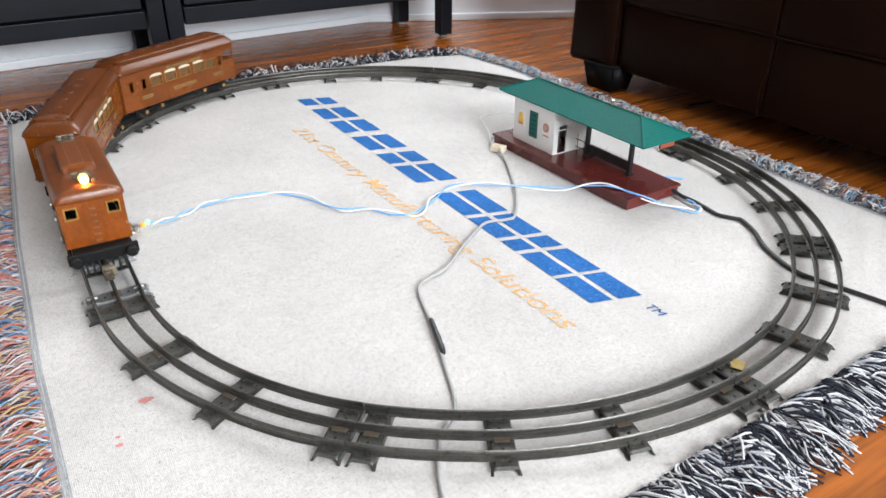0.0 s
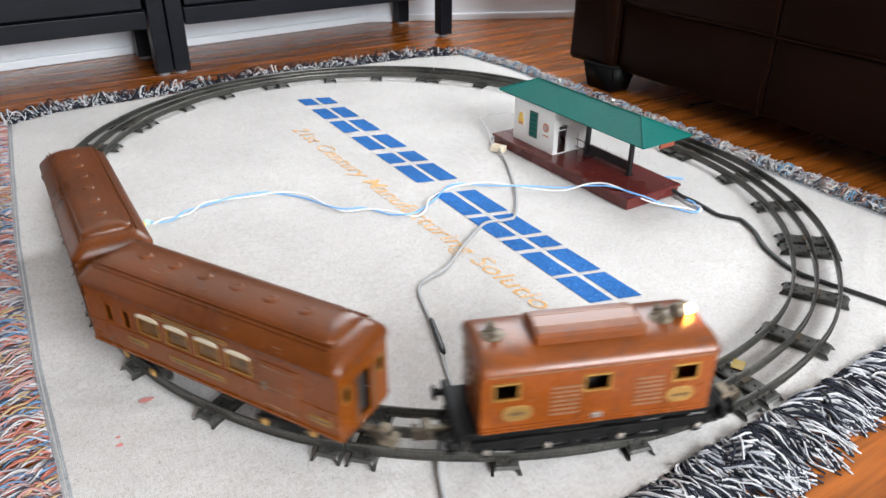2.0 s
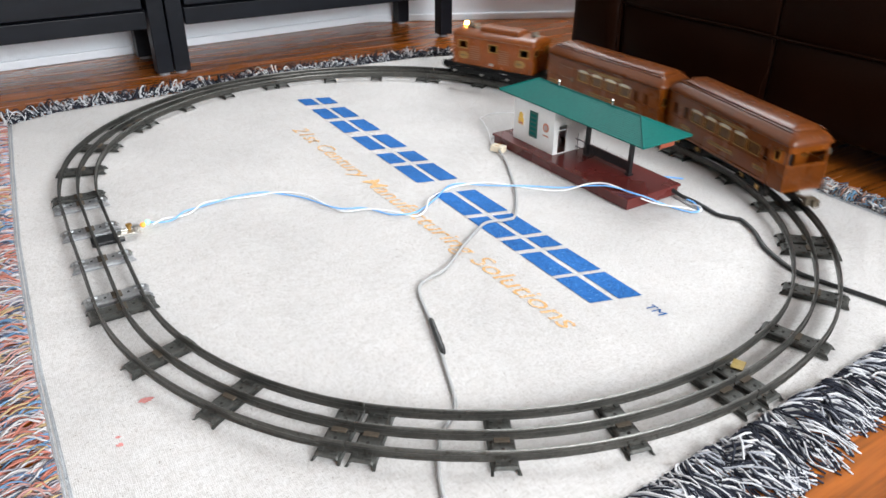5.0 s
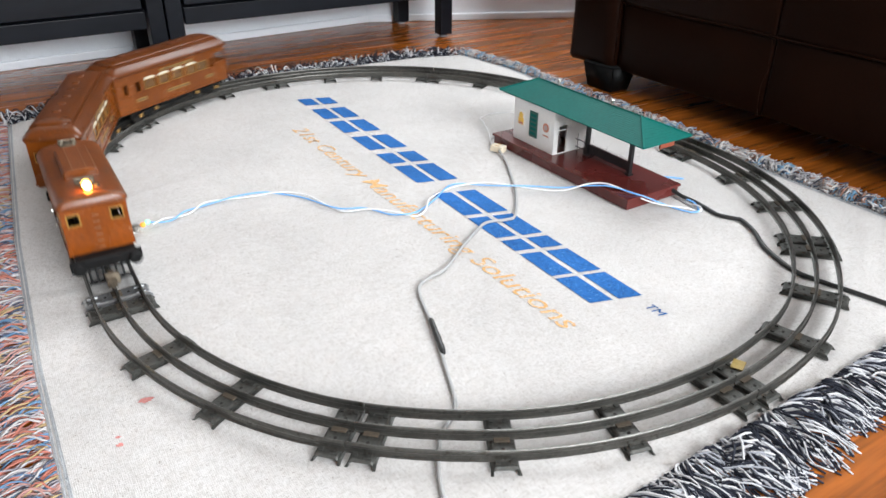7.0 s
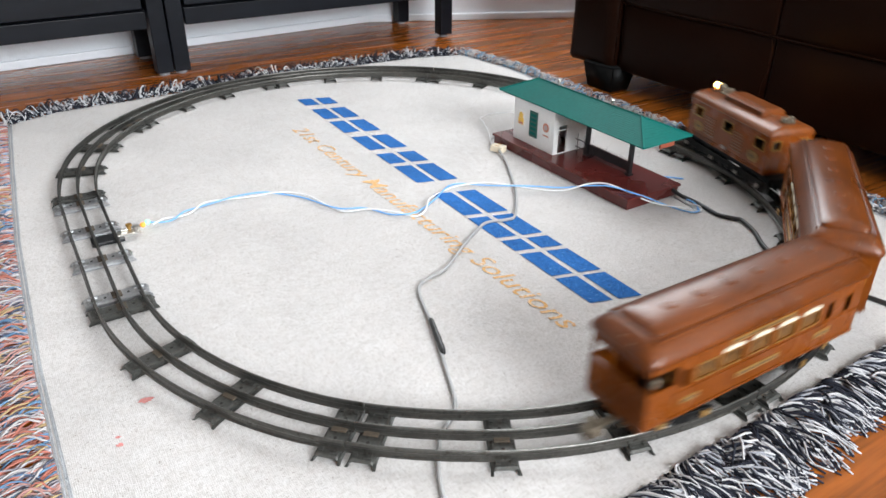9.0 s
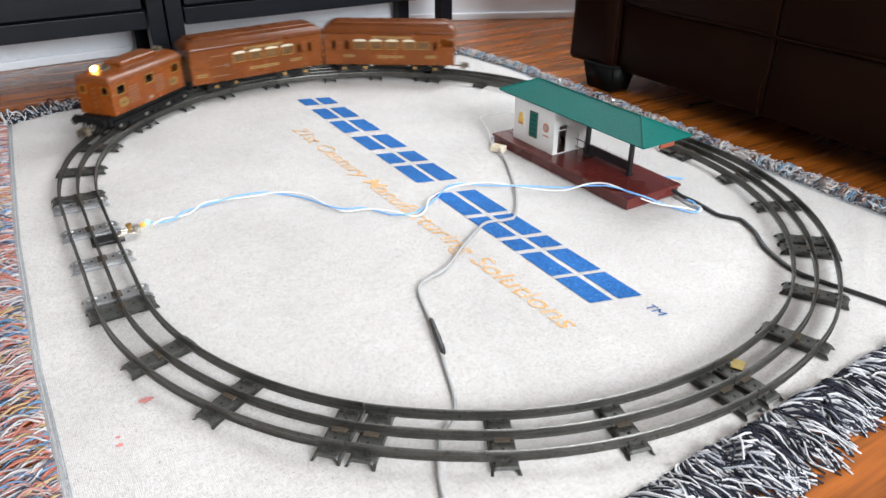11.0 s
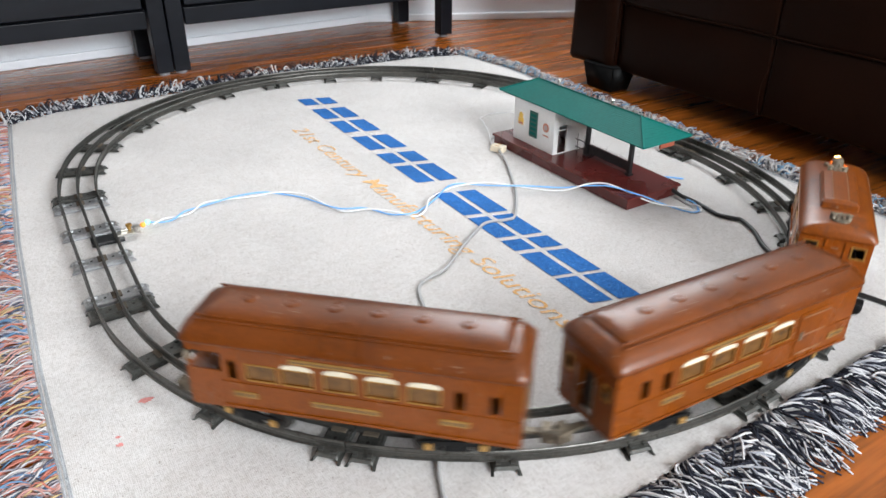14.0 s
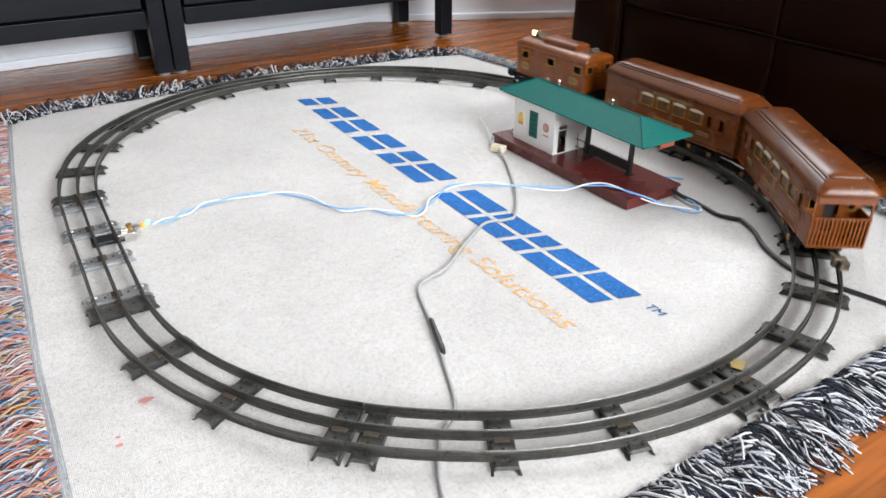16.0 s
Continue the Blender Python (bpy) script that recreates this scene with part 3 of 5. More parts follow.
def tie_mesh(material):
    """Pressed steel sleeper along x: channel with flared sides, splayed feet and notched ends."""
    bm = bmesh.new()
    h, w, f = 0.0425, 0.0112, 0.0142
    xs = [-h, -h + 0.005, -h + 0.009, h - 0.009, h - 0.005, h]
    rows = []
    for i, x in enumerate(xs):
        end = i in (0, 5)
        near = i in (1, 4)
        top = 0.0060 if end else 0.0078
        foot = f + (0.0012 if end else 0.0006 if near else 0.0)
        prof = [(-foot, 0.0002), (-foot + 0.003, 0.0012), (-w - 0.001, top - 0.0012), (-w + 0.001, top), (w - 0.001, top), (w + 0.001, top - 0.0012), (foot - 0.003, 0.0012), (foot, 0.0002)]
        rows.append([(x + (0.0026 * (1 if x < 0 else -1) if end and 2 <= j <= 5 else 0.0), y, z) for j, (y, z) in enumerate(prof)])
    up = [[bm.verts.new(c) for c in r] for r in rows]
    dn = [[bm.verts.new((c[0], c[1] * 0.97, max(0.0, c[2] - 0.0009))) for c in r] for r in rows]
    for a, b, c, d in zip(up, up[1:], dn, dn[1:]):
        for j in range(7):
            bm.faces.new((a[j], b[j], b[j + 1], a[j + 1]))
            bm.faces.new((c[j + 1], d[j + 1], d[j], c[j]))
    for a, c in ((up[0], dn[0]), (up[-1], dn[-1])):
        for j in range(7):
            bm.faces.new((a[j], a[j + 1], c[j + 1], c[j]))
    for j in (0, 7):
        for i in range(5):
            bm.faces.new((up[i][j], up[i + 1][j], dn[i + 1][j], dn[i][j]))
    for x in (-GAUGE, GAUGE):                      # bent lugs that clip the rail
        for y in (-0.0072, 0.0072):
            add_box(bm, x - 0.0062, x + 0.0062, y - 0.0022, y + 0.0022, 0.0077, 0.0094)
    bmesh.ops.recalc_face_normals(bm, faces=bm.faces)
    return mesh_of("tie", bm, material)


TIE_OLD, TIE_NEW = tie_mesh(M["tie"]), tie_mesh(M["tie_new"])
# flat dark disc for the shade in a screw hole; ties are solid
HOLE_SHADE = mesh_of("hole_shade_disc", rod((0, 0, 0.0070), (0, 0, 0.0082), 0.0019, n=10), M["dark"])
FIBRE = mesh_of("insulator", add_box(bmesh.new(), -0.0062, 0.0062, -0.0080, 0.0080, 0.0078, 0.0098, 0.0006), M["fibre"])


def track_section(s0, s1, straight, bright):
    mid = (s0 + s1) / 2
    label = ("bright straight tinplate track section with three rails" if bright else
             "tarnished straight tinplate track section with three rails" if straight else "tarnished curved tinplate track section with three rails")
    ob = empty("track_section", Matrix.Translation(path(mid)), label, "toy track", "track sections of the oval")
    inv = ob.matrix_world.inverted()
    for off in (-GAUGE, 0, GAUGE):
        bm = rail_mesh(s0 + 0.0006, s1 - 0.0006, off)
        bm.transform(inv)
        part("rail", bm, M["rail"], ob, smooth=False)
    gaps = (0.017, (s1 - s0) * 0.345, (s1 - s0) * 0.645, s1 - s0 - 0.016)
    for i, d in enumerate(gaps):
        c = path(s0 + d)
        o = path(s0 + d, 0.01) - c
        m = inv @ Matrix.Translation(c) @ pose(0, 0, 0, 0, 0, math.degrees(math.atan2(o.y, o.x)) + (0.6 if i % 2 else -0.5))
        part("tie", TIE_NEW if bright else TIE_OLD, None, ob, at=m)
        part("insulator", FIBRE, None, ob, at=m)
        for hx in (-0.0145, 0.0145):
            part("hole_shade_disc", HOLE_SHADE, None, ob, at=m @ pose(hx, 0, 0))
    return ob


arc = lambda deg: LS + radians(deg + 180.0) * R          # lower half, angle from -180 to 0
arc2 = lambda deg: 2 * LS + math.pi * R + radians(deg) * R   # upper half, angle from 0 to 180
JOINTS = [-0.0225, 0.333, 0.750, 1.174, 1.578, LS + math.pi * R + 0.004, LS * 2 + math.pi * R, arc2(45.0), arc2(90.0), arc2(133.8), PER - 0.0225]
for i in range(10):
    track_section(JOINTS[i], JOINTS[i + 1], i in (0, 5), i == 0)


# ---------------- throw rug ----------------
def edge_x(y, side):
    if side < 0:
        return float(np.interp(y, [-0.75, -0.25, 0.1, 0.42, 0.7, 0.76], [-0.634, -0.637, -0.627, -0.608, -0.590, -0.580]))
    return float(np.interp(y, [-0.75, -0.5, -0.27, -0.15, 0.4, 0.53, 0.69, 0.76], [0.588, 0.590, 0.588, 0.583, 0.600, 0.604, 0.575, 0.560]))


def edge_y(x, side):
    if side < 0:
        return float(np.interp(x, [-0.65, -0.19, 0.05, 0.25, 0.62], [-0.748, -0.744, -0.739, -0.736, -0.734]))
    return float(np.interp(x, [-0.6, -0.485, -0.3, 0.0, 0.29, 0.46, 0.57], [0.690, 0.738, 0.745, 0.754, 0.754, 0.739, 0.698]))


def rug_point(a, b):
    """a, b in 0..1 across and along the rug."""
    y = -0.75 + 1.5 * b
    x = edge_x(y, -1) * (1 - a) + edge_x(y, 1) * a
    y = edge_y(x, -1) * (1 - b) + edge_y(x, 1) * b
    return x, y


# soft creases: middle, turn, half length, height
CREASES = [(-0.55, -0.10, 0.15, 0.09, 0.0016), (-0.56, 0.06, -0.1, 0.08, 0.0012), (-0.34, 0.20, 0.35, 0.16, 0.0013), (-0.30, 0.03, 0.25, 0.13, 0.0011),
           (-0.58, -0.36, -0.35, 0.10, 0.0016), (0.45, -0.58, 0.7, 0.10, 0.0015), (0.10, 0.30, 0.5, 0.15, 0.0011), (-0.40, -0.68, 0.3, 0.16, 0.0013), (-0.10, -0.50, -0.5, 0.12, 0.0009)]


def rug_z(x, y):
    v = noise.noise(Vector((x * 3.1, y * 3.1, 0.3))) * 0.55 + noise.noise(Vector((x * 9, y * 7, 4.0))) * 0.28
    z = 0.0021 * max(-1.0, min(1.0, v))
    for cx, cy, turn, half, tall in CREASES:
        u = (x - cx) * math.cos(turn) + (y - cy) * math.sin(turn)
        w = -(x - cx) * math.sin(turn) + (y - cy) * math.cos(turn) + 0.012 * math.sin(u * 21)
        z += tall * math.exp(-(w / 0.009) ** 2 - (u / half) ** 4)
    return -0.0012 + z


rug = empty("throw_rug", Matrix.Translation((0, 0, 0)), "cream woven cotton throw rug with fringe, spread on the wood floor", "rug")
bm = bmesh.new()
NA, NB = 120, 150
top = [[None] * (NB + 1) for _ in range(NA + 1)]
for i in range(NA + 1):
    for j in range(NB + 1):
        x, y = rug_point(i / NA, j / NB)
        top[i][j] = bm.verts.new((x, y, rug_z(x, y)))
for i in range(NA):
    for j in range(NB):
        bm.faces.new((top[i][j], top[i + 1][j], top[i + 1][j + 1], top[i][j + 1]))
rim = [top[i][0] for i in range(NA + 1)] + [top[NA][j] for j in range(1, NB + 1)] + [top[i][NB] for i in range(NA - 1, -1, -1)] + [top[0][j] for j in range(NB - 1, 0, -1)]
low = [bm.verts.new((v.co.x, v.co.y, FLOOR + 0.0003)) for v in rim]
for i in range(len(rim)):
    k = (i + 1) % len(rim)
    bm.faces.new((rim[i], low[i], low[k], rim[k]))
part("cloth", bm, M["cloth"], rug, "cream plain-weave cotton cloth", smooth=True)

for side in (-1, 1):                                # striped hem along both long edges
    for k, (d0, d1) in enumerate(((0.000, 0.0035), (0.005, 0.0075), (0.009, 0.0125))):
        bm = bmesh.new()
        prev = None
        for j in range(NB + 1):
            y = -0.745 + 1.49 * j / NB
            y = y if y < 0.70 else 0.70 + (y - 0.70) * 0.4
            x = edge_x(y, side)
            a, b = x - side * d0, x - side * d1
            row = [bm.verts.new((a, y, rug_z(a, y) + 0.0007)), bm.verts.new((b, y, rug_z(b, y) + 0.0007))]
            if prev:
                bm.faces.new((prev[0], prev[1], row[1], row[0]))
            prev = row
        bmesh.ops.recalc_face_normals(bm, faces=bm.faces)
        part("hem_stripe", bm, M["hem"], rug)


def yarn(name, roots, out, length, spread, curl, lift, radius, material, seed, loose=1.0):
    """Fringe: strands that leave the hem at roots and lie in waves on the floor."""
    rng = random.Random(seed)
    verts, faces = [], []
    seg, n = 11, 5
    for x, y in roots:
        q0 = (x + y) * 26
        L = length * (rng.uniform(0.7, 1.08) * loose + (1 - loose) * (0.95 + 0.5 * noise.noise(Vector((q0 * 1.4, seed, 9.5)))))
        ang = spread * (1.5 * (2 - loose) * noise.noise(Vector((q0, seed, 0.5))) + rng.gauss(0, 0.45) * loose)
        d = Vector((out[0] * math.cos(ang) - out[1] * math.sin(ang), out[0] * math.sin(ang) + out[1] * math.cos(ang), 0))
        p = Vector((x, y, FLOOR + 0.002 + rng.uniform(0, 0.001)))
        ph = 5.0 * noise.noise(Vector((q0 * 0.8, seed, 3.5))) + rng.gauss(0, 0.8) * loose
        f, c = 1.5 + 0.5 * noise.noise(Vector((q0, seed, 7.5))) + rng.gauss(0, 0.2), curl * (0.85 + rng.gauss(0, 0.3)) * (1 if rng.random() < 0.85 else -1)
        zl = rng.uniform(0.1, 1.0) * lift
        r = radius * rng.uniform(0.8, 1.25)
        base = len(verts)
        for k in range(seg + 1):
            t = k / seg
            ang2 = c * math.sin(ph + f * 6.28 * t * 0.6) + c * 0.5 * math.sin(ph * 2 + f * 11 * t)
            dd = Vector((d.x * math.cos(ang2) - d.y * math.sin(ang2), d.x * math.sin(ang2) + d.y * math.cos(ang2), 0))
            if k:
                p = p + dd * (L / seg)
            z = FLOOR + r + zl * abs(math.sin(ph + t * 5.0 * f * 0.6)) * math.sin(math.pi * min(1, t * 1.15 + 0.12)) ** 0.6
            s = Vector((-dd.y, dd.x, 0))
            rr = r * (1.0 - 0.25 * t)
            for q in range(n):
                a = 2 * math.pi * q / n
                o = s * (rr * math.cos(a)) + Vector((0, 0, rr * math.sin(a)))
                verts.append((p.x + o.x, p.y + o.y, max(z, FLOOR + rr) + o.z))
        for k in range(seg):
            for q in range(n):
                a, b = base + k * n + q, base + k * n + (q + 1) % n
                faces.append((a, a + n, b + n, b))
        faces.append(tuple(base + q for q in range(n)))
        faces.append(tuple(base + seg * n + q for q in reversed(range(n))))
    me = bpy.data.meshes.new(name)
    me.from_pydata(verts, [], faces)
    me.materials.append(material)
    for poly in me.polygons:
        poly.use_smooth = True
    ob = new(name, me)
    ob.parent = rug
    return ob


rng = random.Random(5)
near = [(x, edge_y(x, -1) + 0.004) for x in [-0.62 + 1.24 * i / 2400 + rng.uniform(-0.001, 0.001) for i in range(2400)]]
far = [(x, edge_y(x, 1) - 0.004) for x in [-0.59 + 1.14 * i / 760 + rng.uniform(-0.001, 0.001) for i in range(760)]]
left = [(edge_x(y, -1) + 0.004, y) for y in [-0.75 + 1.47 * i / 1250 + rng.uniform(-0.001, 0.001) for i in range(1250)]]
right = [(edge_x(y, 1) - 0.004, y) for y in [-0.72 + 1.45 * i / 1250 + rng.uniform(-0.001, 0.001) for i in range(1250)]]
tagged(yarn("fringe", near, (0.18, -0.98), 0.094, 0.42, 0.62, 0.012, 0.00118, M["yarn_bw"], 1, 0.35), "black and white yarn fringe", kind="stuff")
tagged(yarn("fringe", far, (0.05, 1.0), 0.074, 0.50, 1.05, 0.030, 0.0015, M["yarn_bw"], 2), "black and white yarn fringe", kind="stuff")
tagged(yarn("fringe", left, (-0.98, -0.12), 0.085, 0.18, 0.60, 0.010, 0.00115, M["yarn_mix"], 3), "multicoloured yarn fringe", kind="stuff")
tagged(yarn("fringe", right, (1.0, -0.1), 0.074, 0.45, 0.95, 0.020, 0.00135, M["yarn_pale"], 4), "pale grey yarn fringe with blue and red strands", kind="stuff")


def lay(bm, lift=0.0009):
    """Rest a flat mesh on the cloth."""
    for v in bm.verts:
        v.co.z += rug_z(v.co.x, v.co.y) + lift
    return bm


def woven_block(y0, y1, x0, x1, slots):
    """One plain slanted block of the woven mark; slots are gaps as (across from, across to, along from, along to) in 0..1."""
    us = sorted({0, 1, *[c for s in slots for c in s[:2]], *[i / 6 for i in range(7)]})
    vs = sorted({0, 1, *[c for s in slots for c in s[2:]], *[i / 6 for i in range(7)]})
    bm = bmesh.new()

    def at(u, v):
        return bm.verts.new((x0 + (x1 - x0) * v, y0 + (y1 - y0) * u - (v - 0.5) * 0.022, 0))
    g = {(i, j): at(u, v) for i, u in enumerate(us) for j, v in enumerate(vs)}
    for i in range(len(us) - 1):
        for j in range(len(vs) - 1):
            cu, cv = (us[i] + us[i + 1]) / 2, (vs[j] + vs[j + 1]) / 2
            if any(a < cu < b and c < cv < d for a, b, c, d in slots):
                continue
            bm.faces.new((g[i, j], g[i, j + 1], g[i + 1, j + 1], g[i + 1, j]))
    bmesh.ops.delete(bm, geom=[v for v in bm.verts if not v.link_faces], context="VERTS")
    bmesh.ops.recalc_face_normals(bm, faces=bm.faces)
    return lay(bm)


# the woven trade mark: eleven plain blue blocks
BLOCKS = [(0.532, 0.479), (0.446, 0.370), (0.349, 0.269), (0.239, 0.154), (0.128, 0.071), (0.055, -0.031),
          (-0.086, -0.183), (-0.195, -0.274), (-0.285, -0.322), (-0.333, -0.406), (-0.414, -0.486)]
for k, (a, b) in enumerate(BLOCKS):
    shift = 0.005 - 0.004 * k / 10
    slots = [(0.0, 1.0, 0.43, 0.55)]
    part("woven_block", woven_block(a, b, shift, shift + 0.072, slots), M["blue"], rug, "blue woven block of the mark")


def writing(name, body, size, material, parent, m, label="", depth=0.0, shear=0.0, width=None, bold=0.0):
    cu = bpy.data.curves.new(name, "FONT")
    cu.body, cu.size, cu.extrude, cu.shear = body, size, depth, shear
    cu.resolution_u = 3
    cu.offset = bold
    tmp = bpy.data.objects.new(name, cu)
    scene.collection.objects.link(tmp)
    dg = bpy.context.evaluated_depsgraph_get()
    me = bpy.data.meshes.new_from_object(tmp.evaluated_get(dg))
    bpy.data.objects.remove(tmp)
    bm = bmesh.new()
    bm.from_mesh(me)
    xs = [v.co.x for v in bm.verts]
    if width:
        k = width / (max(xs) - min(xs))
        for v in bm.verts:
            v.co.x = (v.co.x - min(xs)) * k
    bmesh.ops.triangulate(bm, faces=bm.faces)
    bm.transform(m)
    return bm


bm = writing("slogan", "21st Century Manufacturing Solutions", 0.044, None, None, pose(-0.0830, 0.356, 0, 0, 0, -89.0), shear=0.25, width=0.862, bold=0.0001)
bmesh.ops.subdivide_edges(bm, edges=[e for e in bm.edges if e.calc_length() > 0.02], cuts=1)
part("slogan", lay(bm), M["orange"], rug, "pale orange woven slogan")
bm = writing("trade_mark", "TM", 0.020, None, None, pose(0.055, -0.517, 0, 0, 0, -90), shear=0.2)
part("trade_mark", lay(bm), M["blue"], rug, "small blue woven letters")

for x, y, r in ((-0.536, -0.370, 0.0085), (-0.574, -0.426, 0.0040), (-0.573, -0.413, 0.0030)):
    rng = random.Random(int(r * 1e5))
    bm = bmesh.new()
    ring = [bm.verts.new((x + r * rng.uniform(0.45, 1.2) * math.cos(a), y + r * rng.uniform(0.4, 0.9) * math.sin(a), 0)) for a in [6.283 * i / 16 for i in range(16)]]
    bm.faces.new(ring)
    part("stain", lay(bm, 0.0006), M["stain"], rug, "faded red stain")


# ---------------- black cabinets along the wall ----------------
def cabinet(x0, x1, y1, inset, turn=0.0):
    """A low open-legged cabinet: corner posts to the floor, bottom rails, drawer fronts and panels."""
    y0, top = 0.918, 0.72
    ob = empty("cabinet", pose(x1, y0, FLOOR, 0, 0, turn) @ pose(x0 - x1, 0, 0), "black-brown stained wooden cabinet on square legs, against the wall", "cabinet", "cabinets along the wall")
    w, d, h = x1 - x0, y1 - y0, top - FLOOR
    for lx in (0.0, w - 0.040):
        for ly in (0.0, d - 0.040):
            lx = lx if ly == 0.0 or lx == 0.0 else lx - inset
            part("leg", box(lx, lx + 0.040, ly, ly + 0.040, 0.008, h, 0.002), M["black"], ob)
            part("glide", lathe([(0.013, 0.0), (0.014, 0.002), (0.014, 0.008)], 14, (lx + 0.020, ly + 0.020, 0)), M["glide"], ob, "grey plastic glide")
    part("bottom_rail", box(0.0455, w - 0.0455, 0.004, 0.026, 0.122, 0.164, 0.0015), M["black"], ob)
    part("bottom_rail", box(0.0455, w - 0.0455, d - 0.026, d - 0.004, 0.122, 0.164, 0.0015), M["black"], ob)
    for lx in (0.006, w - 0.026):
        part("side_panel", box(lx, lx + 0.020, 0.0455, d - 0.0455, 0.124, h - 0.03, 0.0015), M["black"], ob)
    part("bottom_panel", box(0.027, w - 0.027, 0.027, d - 0.027, 0.150, 0.164), M["black"], ob)
    n = 2
    fw = (w - 0.091 - 0.004 * (n + 1)) / n
    for k in range(n):
        a = 0.0455 + 0.004 + k * (fw + 0.004)
        dr = part("drawer_front", box(a, a + fw, 0.006, 0.024, 0.170, 0.400, 0.002), M["black"], ob)
        part("knob", lathe([(0.006, 0.0), (0.006, -0.012), (0.014, -0.016), (0.014, -0.022), (0.009, -0.025)], 16, (a + fw / 2, 0.006, 0.285), "y"), M["black"], dr)
        part("door", box(a, a + fw, 0.006, 0.024, 0.404, h - 0.04, 0.002), M["black"], ob)
    part("back_panel", box(0.0455, w - 0.0455, d - 0.024, d - 0.018, 0.170, h - 0.03), M["black"], ob)
    part("top_board", box(-0.008, w + 0.008, -0.012, d + 0.01, h, h + 0.022, 0.003), M["black"], ob)
    return ob


cabinet(-0.985, -0.1815, 1.160, 0.0, 1.8)
cabinet(-0.1770, 0.6740, 1.192, 0.022)


# ---------------- leather sofa ----------------
def cushion(x0, x1, y0, y1, z0, z1, r, bulge, name_seed):
    """A padded block with rounded edges and soft, uneven faces."""
    bm = bmesh.new()
    add_box(bm, x0, x1, y0, y1, z0, z1)
    bmesh.ops.bevel(bm, geom=list(bm.edges), offset=r, segments=4, affect="EDGES", profile=0.7)
    bmesh.ops.subdivide_edges(bm, edges=[e for e in bm.edges if e.calc_length() > 0.10], cuts=5, use_grid_fill=True)
    bm.normal_update()
    c = Vector(((x0 + x1) / 2, (y0 + y1) / 2, (z0 + z1) / 2))
    h = Vector(((x1 - x0) / 2, (y1 - y0) / 2, (z1 - z0) / 2))
    for v in bm.verts:
        q = v.co - c
        k = (1 - min(1, abs(q.y / h.y)) ** 4) * (1 - min(1, abs(q.z / h.z)) ** 4)
        v.co.x += bulge * k * (1 if q.x > 0 else -1) * 0.8 + 0.003 * noise.noise(v.co * 11 + Vector((name_seed, 0, 0)))
        v.co.z += 0.003 * noise.noise(v.co * 9 + Vector((0, name_seed, 0)))
    return bm


sofa = empty("sofa", Matrix.Translation((0.69, 0.41, FLOOR)), "dark brown leather sofa with stitched seams, on black block feet", "sofa")
inv = sofa.matrix_world.inverted()
sofa.location = (0.697, 0.366, FLOOR)


def sofa_part(name, bm, mat, label=""):
    bm.transform(inv)
    return part(name, bm, M[mat], sofa, label, smooth=True)


base = sofa_part("front_rail", cushion(0.690, 0.80, -0.1475, 0.2595, 0.050, 0.2065, 0.008, 0.012, 1), "leather")
sofa_part("front_rail", cushion(0.690, 0.80, -0.75, -0.1475, 0.050, 0.2065, 0.008, 0.012, 2), "leather")
sofa_part("front_rail", cushion(0.690, 0.80, -1.50, -0.754, 0.050, 0.206, 0.018, 0.012, 7), "leather")
sofa_part("seat_cushion", cushion(0.684, 1.42, -0.1475, 0.2595, 0.2062, 0.42, 0.010, 0.012, 3), "leather")
sofa_part("seat_cushion", cushion(0.684, 1.42, -0.75, -0.1475, 0.2062, 0.42, 0.010, 0.012, 4), "leather")
sofa_part("seat_cushion", cushion(0.684, 1.42, -1.50, -0.754, 0.208, 0.42, 0.010, 0.012, 8), "leather")
sofa_part("arm", cushion(0.672, 1.55, 0.2615, 0.418, 0.048, 0.60, 0.030, 0.010, 5), "leather")
sofa_part("arm", cushion(0.672, 1.55, -1.68, -1.502, 0.048, 0.60, 0.030, 0.010, 9), "leather")
sofa_part("body", cushion(0.81, 1.55, -1.50, 0.248, 0.056, 0.204, 0.01, 0.0, 6), "leather")
sofa_part("backrest", cushion(1.30, 1.62, -1.50, 0.248, 0.35, 0.85, 0.05, 0.02, 6), "leather")
for y0, y1, z in ((-1.5, 0.2585, 0.207),):
    bm = add_tube(bmesh.new(), [Vector((0.684, y0 + (y1 - y0) * i / 40, z + 0.001 * math.sin(i))) for i in range(41)], 0.0028, 8)
    sofa_part("piping", bm, "leather", "leather piping along the seam")
for pts in ([(0.6805 - 0.004 * math.sin(3.14 * i / 14), -0.1475 + 0.004 * math.sin(i * 0.5), 0.052 + 0.152 * i / 14) for i in range(15)],
            [(0.682, 0.2605 + 0.0015 * math.sin(i * 0.4), 0.055 + 0.50 * i / 30) for i in range(31)]):
    sofa_part("seam", add_tube(bmesh.new(), [Vector(q) for q in pts], 0.0013, 6), "leather", "leather seam")


def sofa_foot(x, y):
    bm = bmesh.new()
    add_box(bm, x, x + 0.080, y, y + 0.108, FLOOR, 0.060)
    for v in bm.verts:
        if v.co.z < 0.02:
            v.co.x += 0.010 * (1 if v.co.x < x + 0.04 else -1)
            v.co.y += 0.012 * (1 if v.co.y < y + 0.06 else -1)
    bmesh.ops.bevel(bm, geom=list(bm.edges), offset=0.003, segments=2, affect="EDGES")
    sofa_part("foot", bm, "foot", "black wooden block foot")


for fx in (0.661, 1.45):
    for fy in (0.242, -1.64):
        sofa_foot(fx, fy)


# ---------------- toy station ----------------
station = empty("toy_station", pose(0.2965, -0.112, 0.0, 0, 0, 0.7), "white plastic toy station with green hipped roof on maroon base", "toy station")
SX0, SX1, SY0, SY1 = -0.0625, 0.0625, -0.187, 0.187
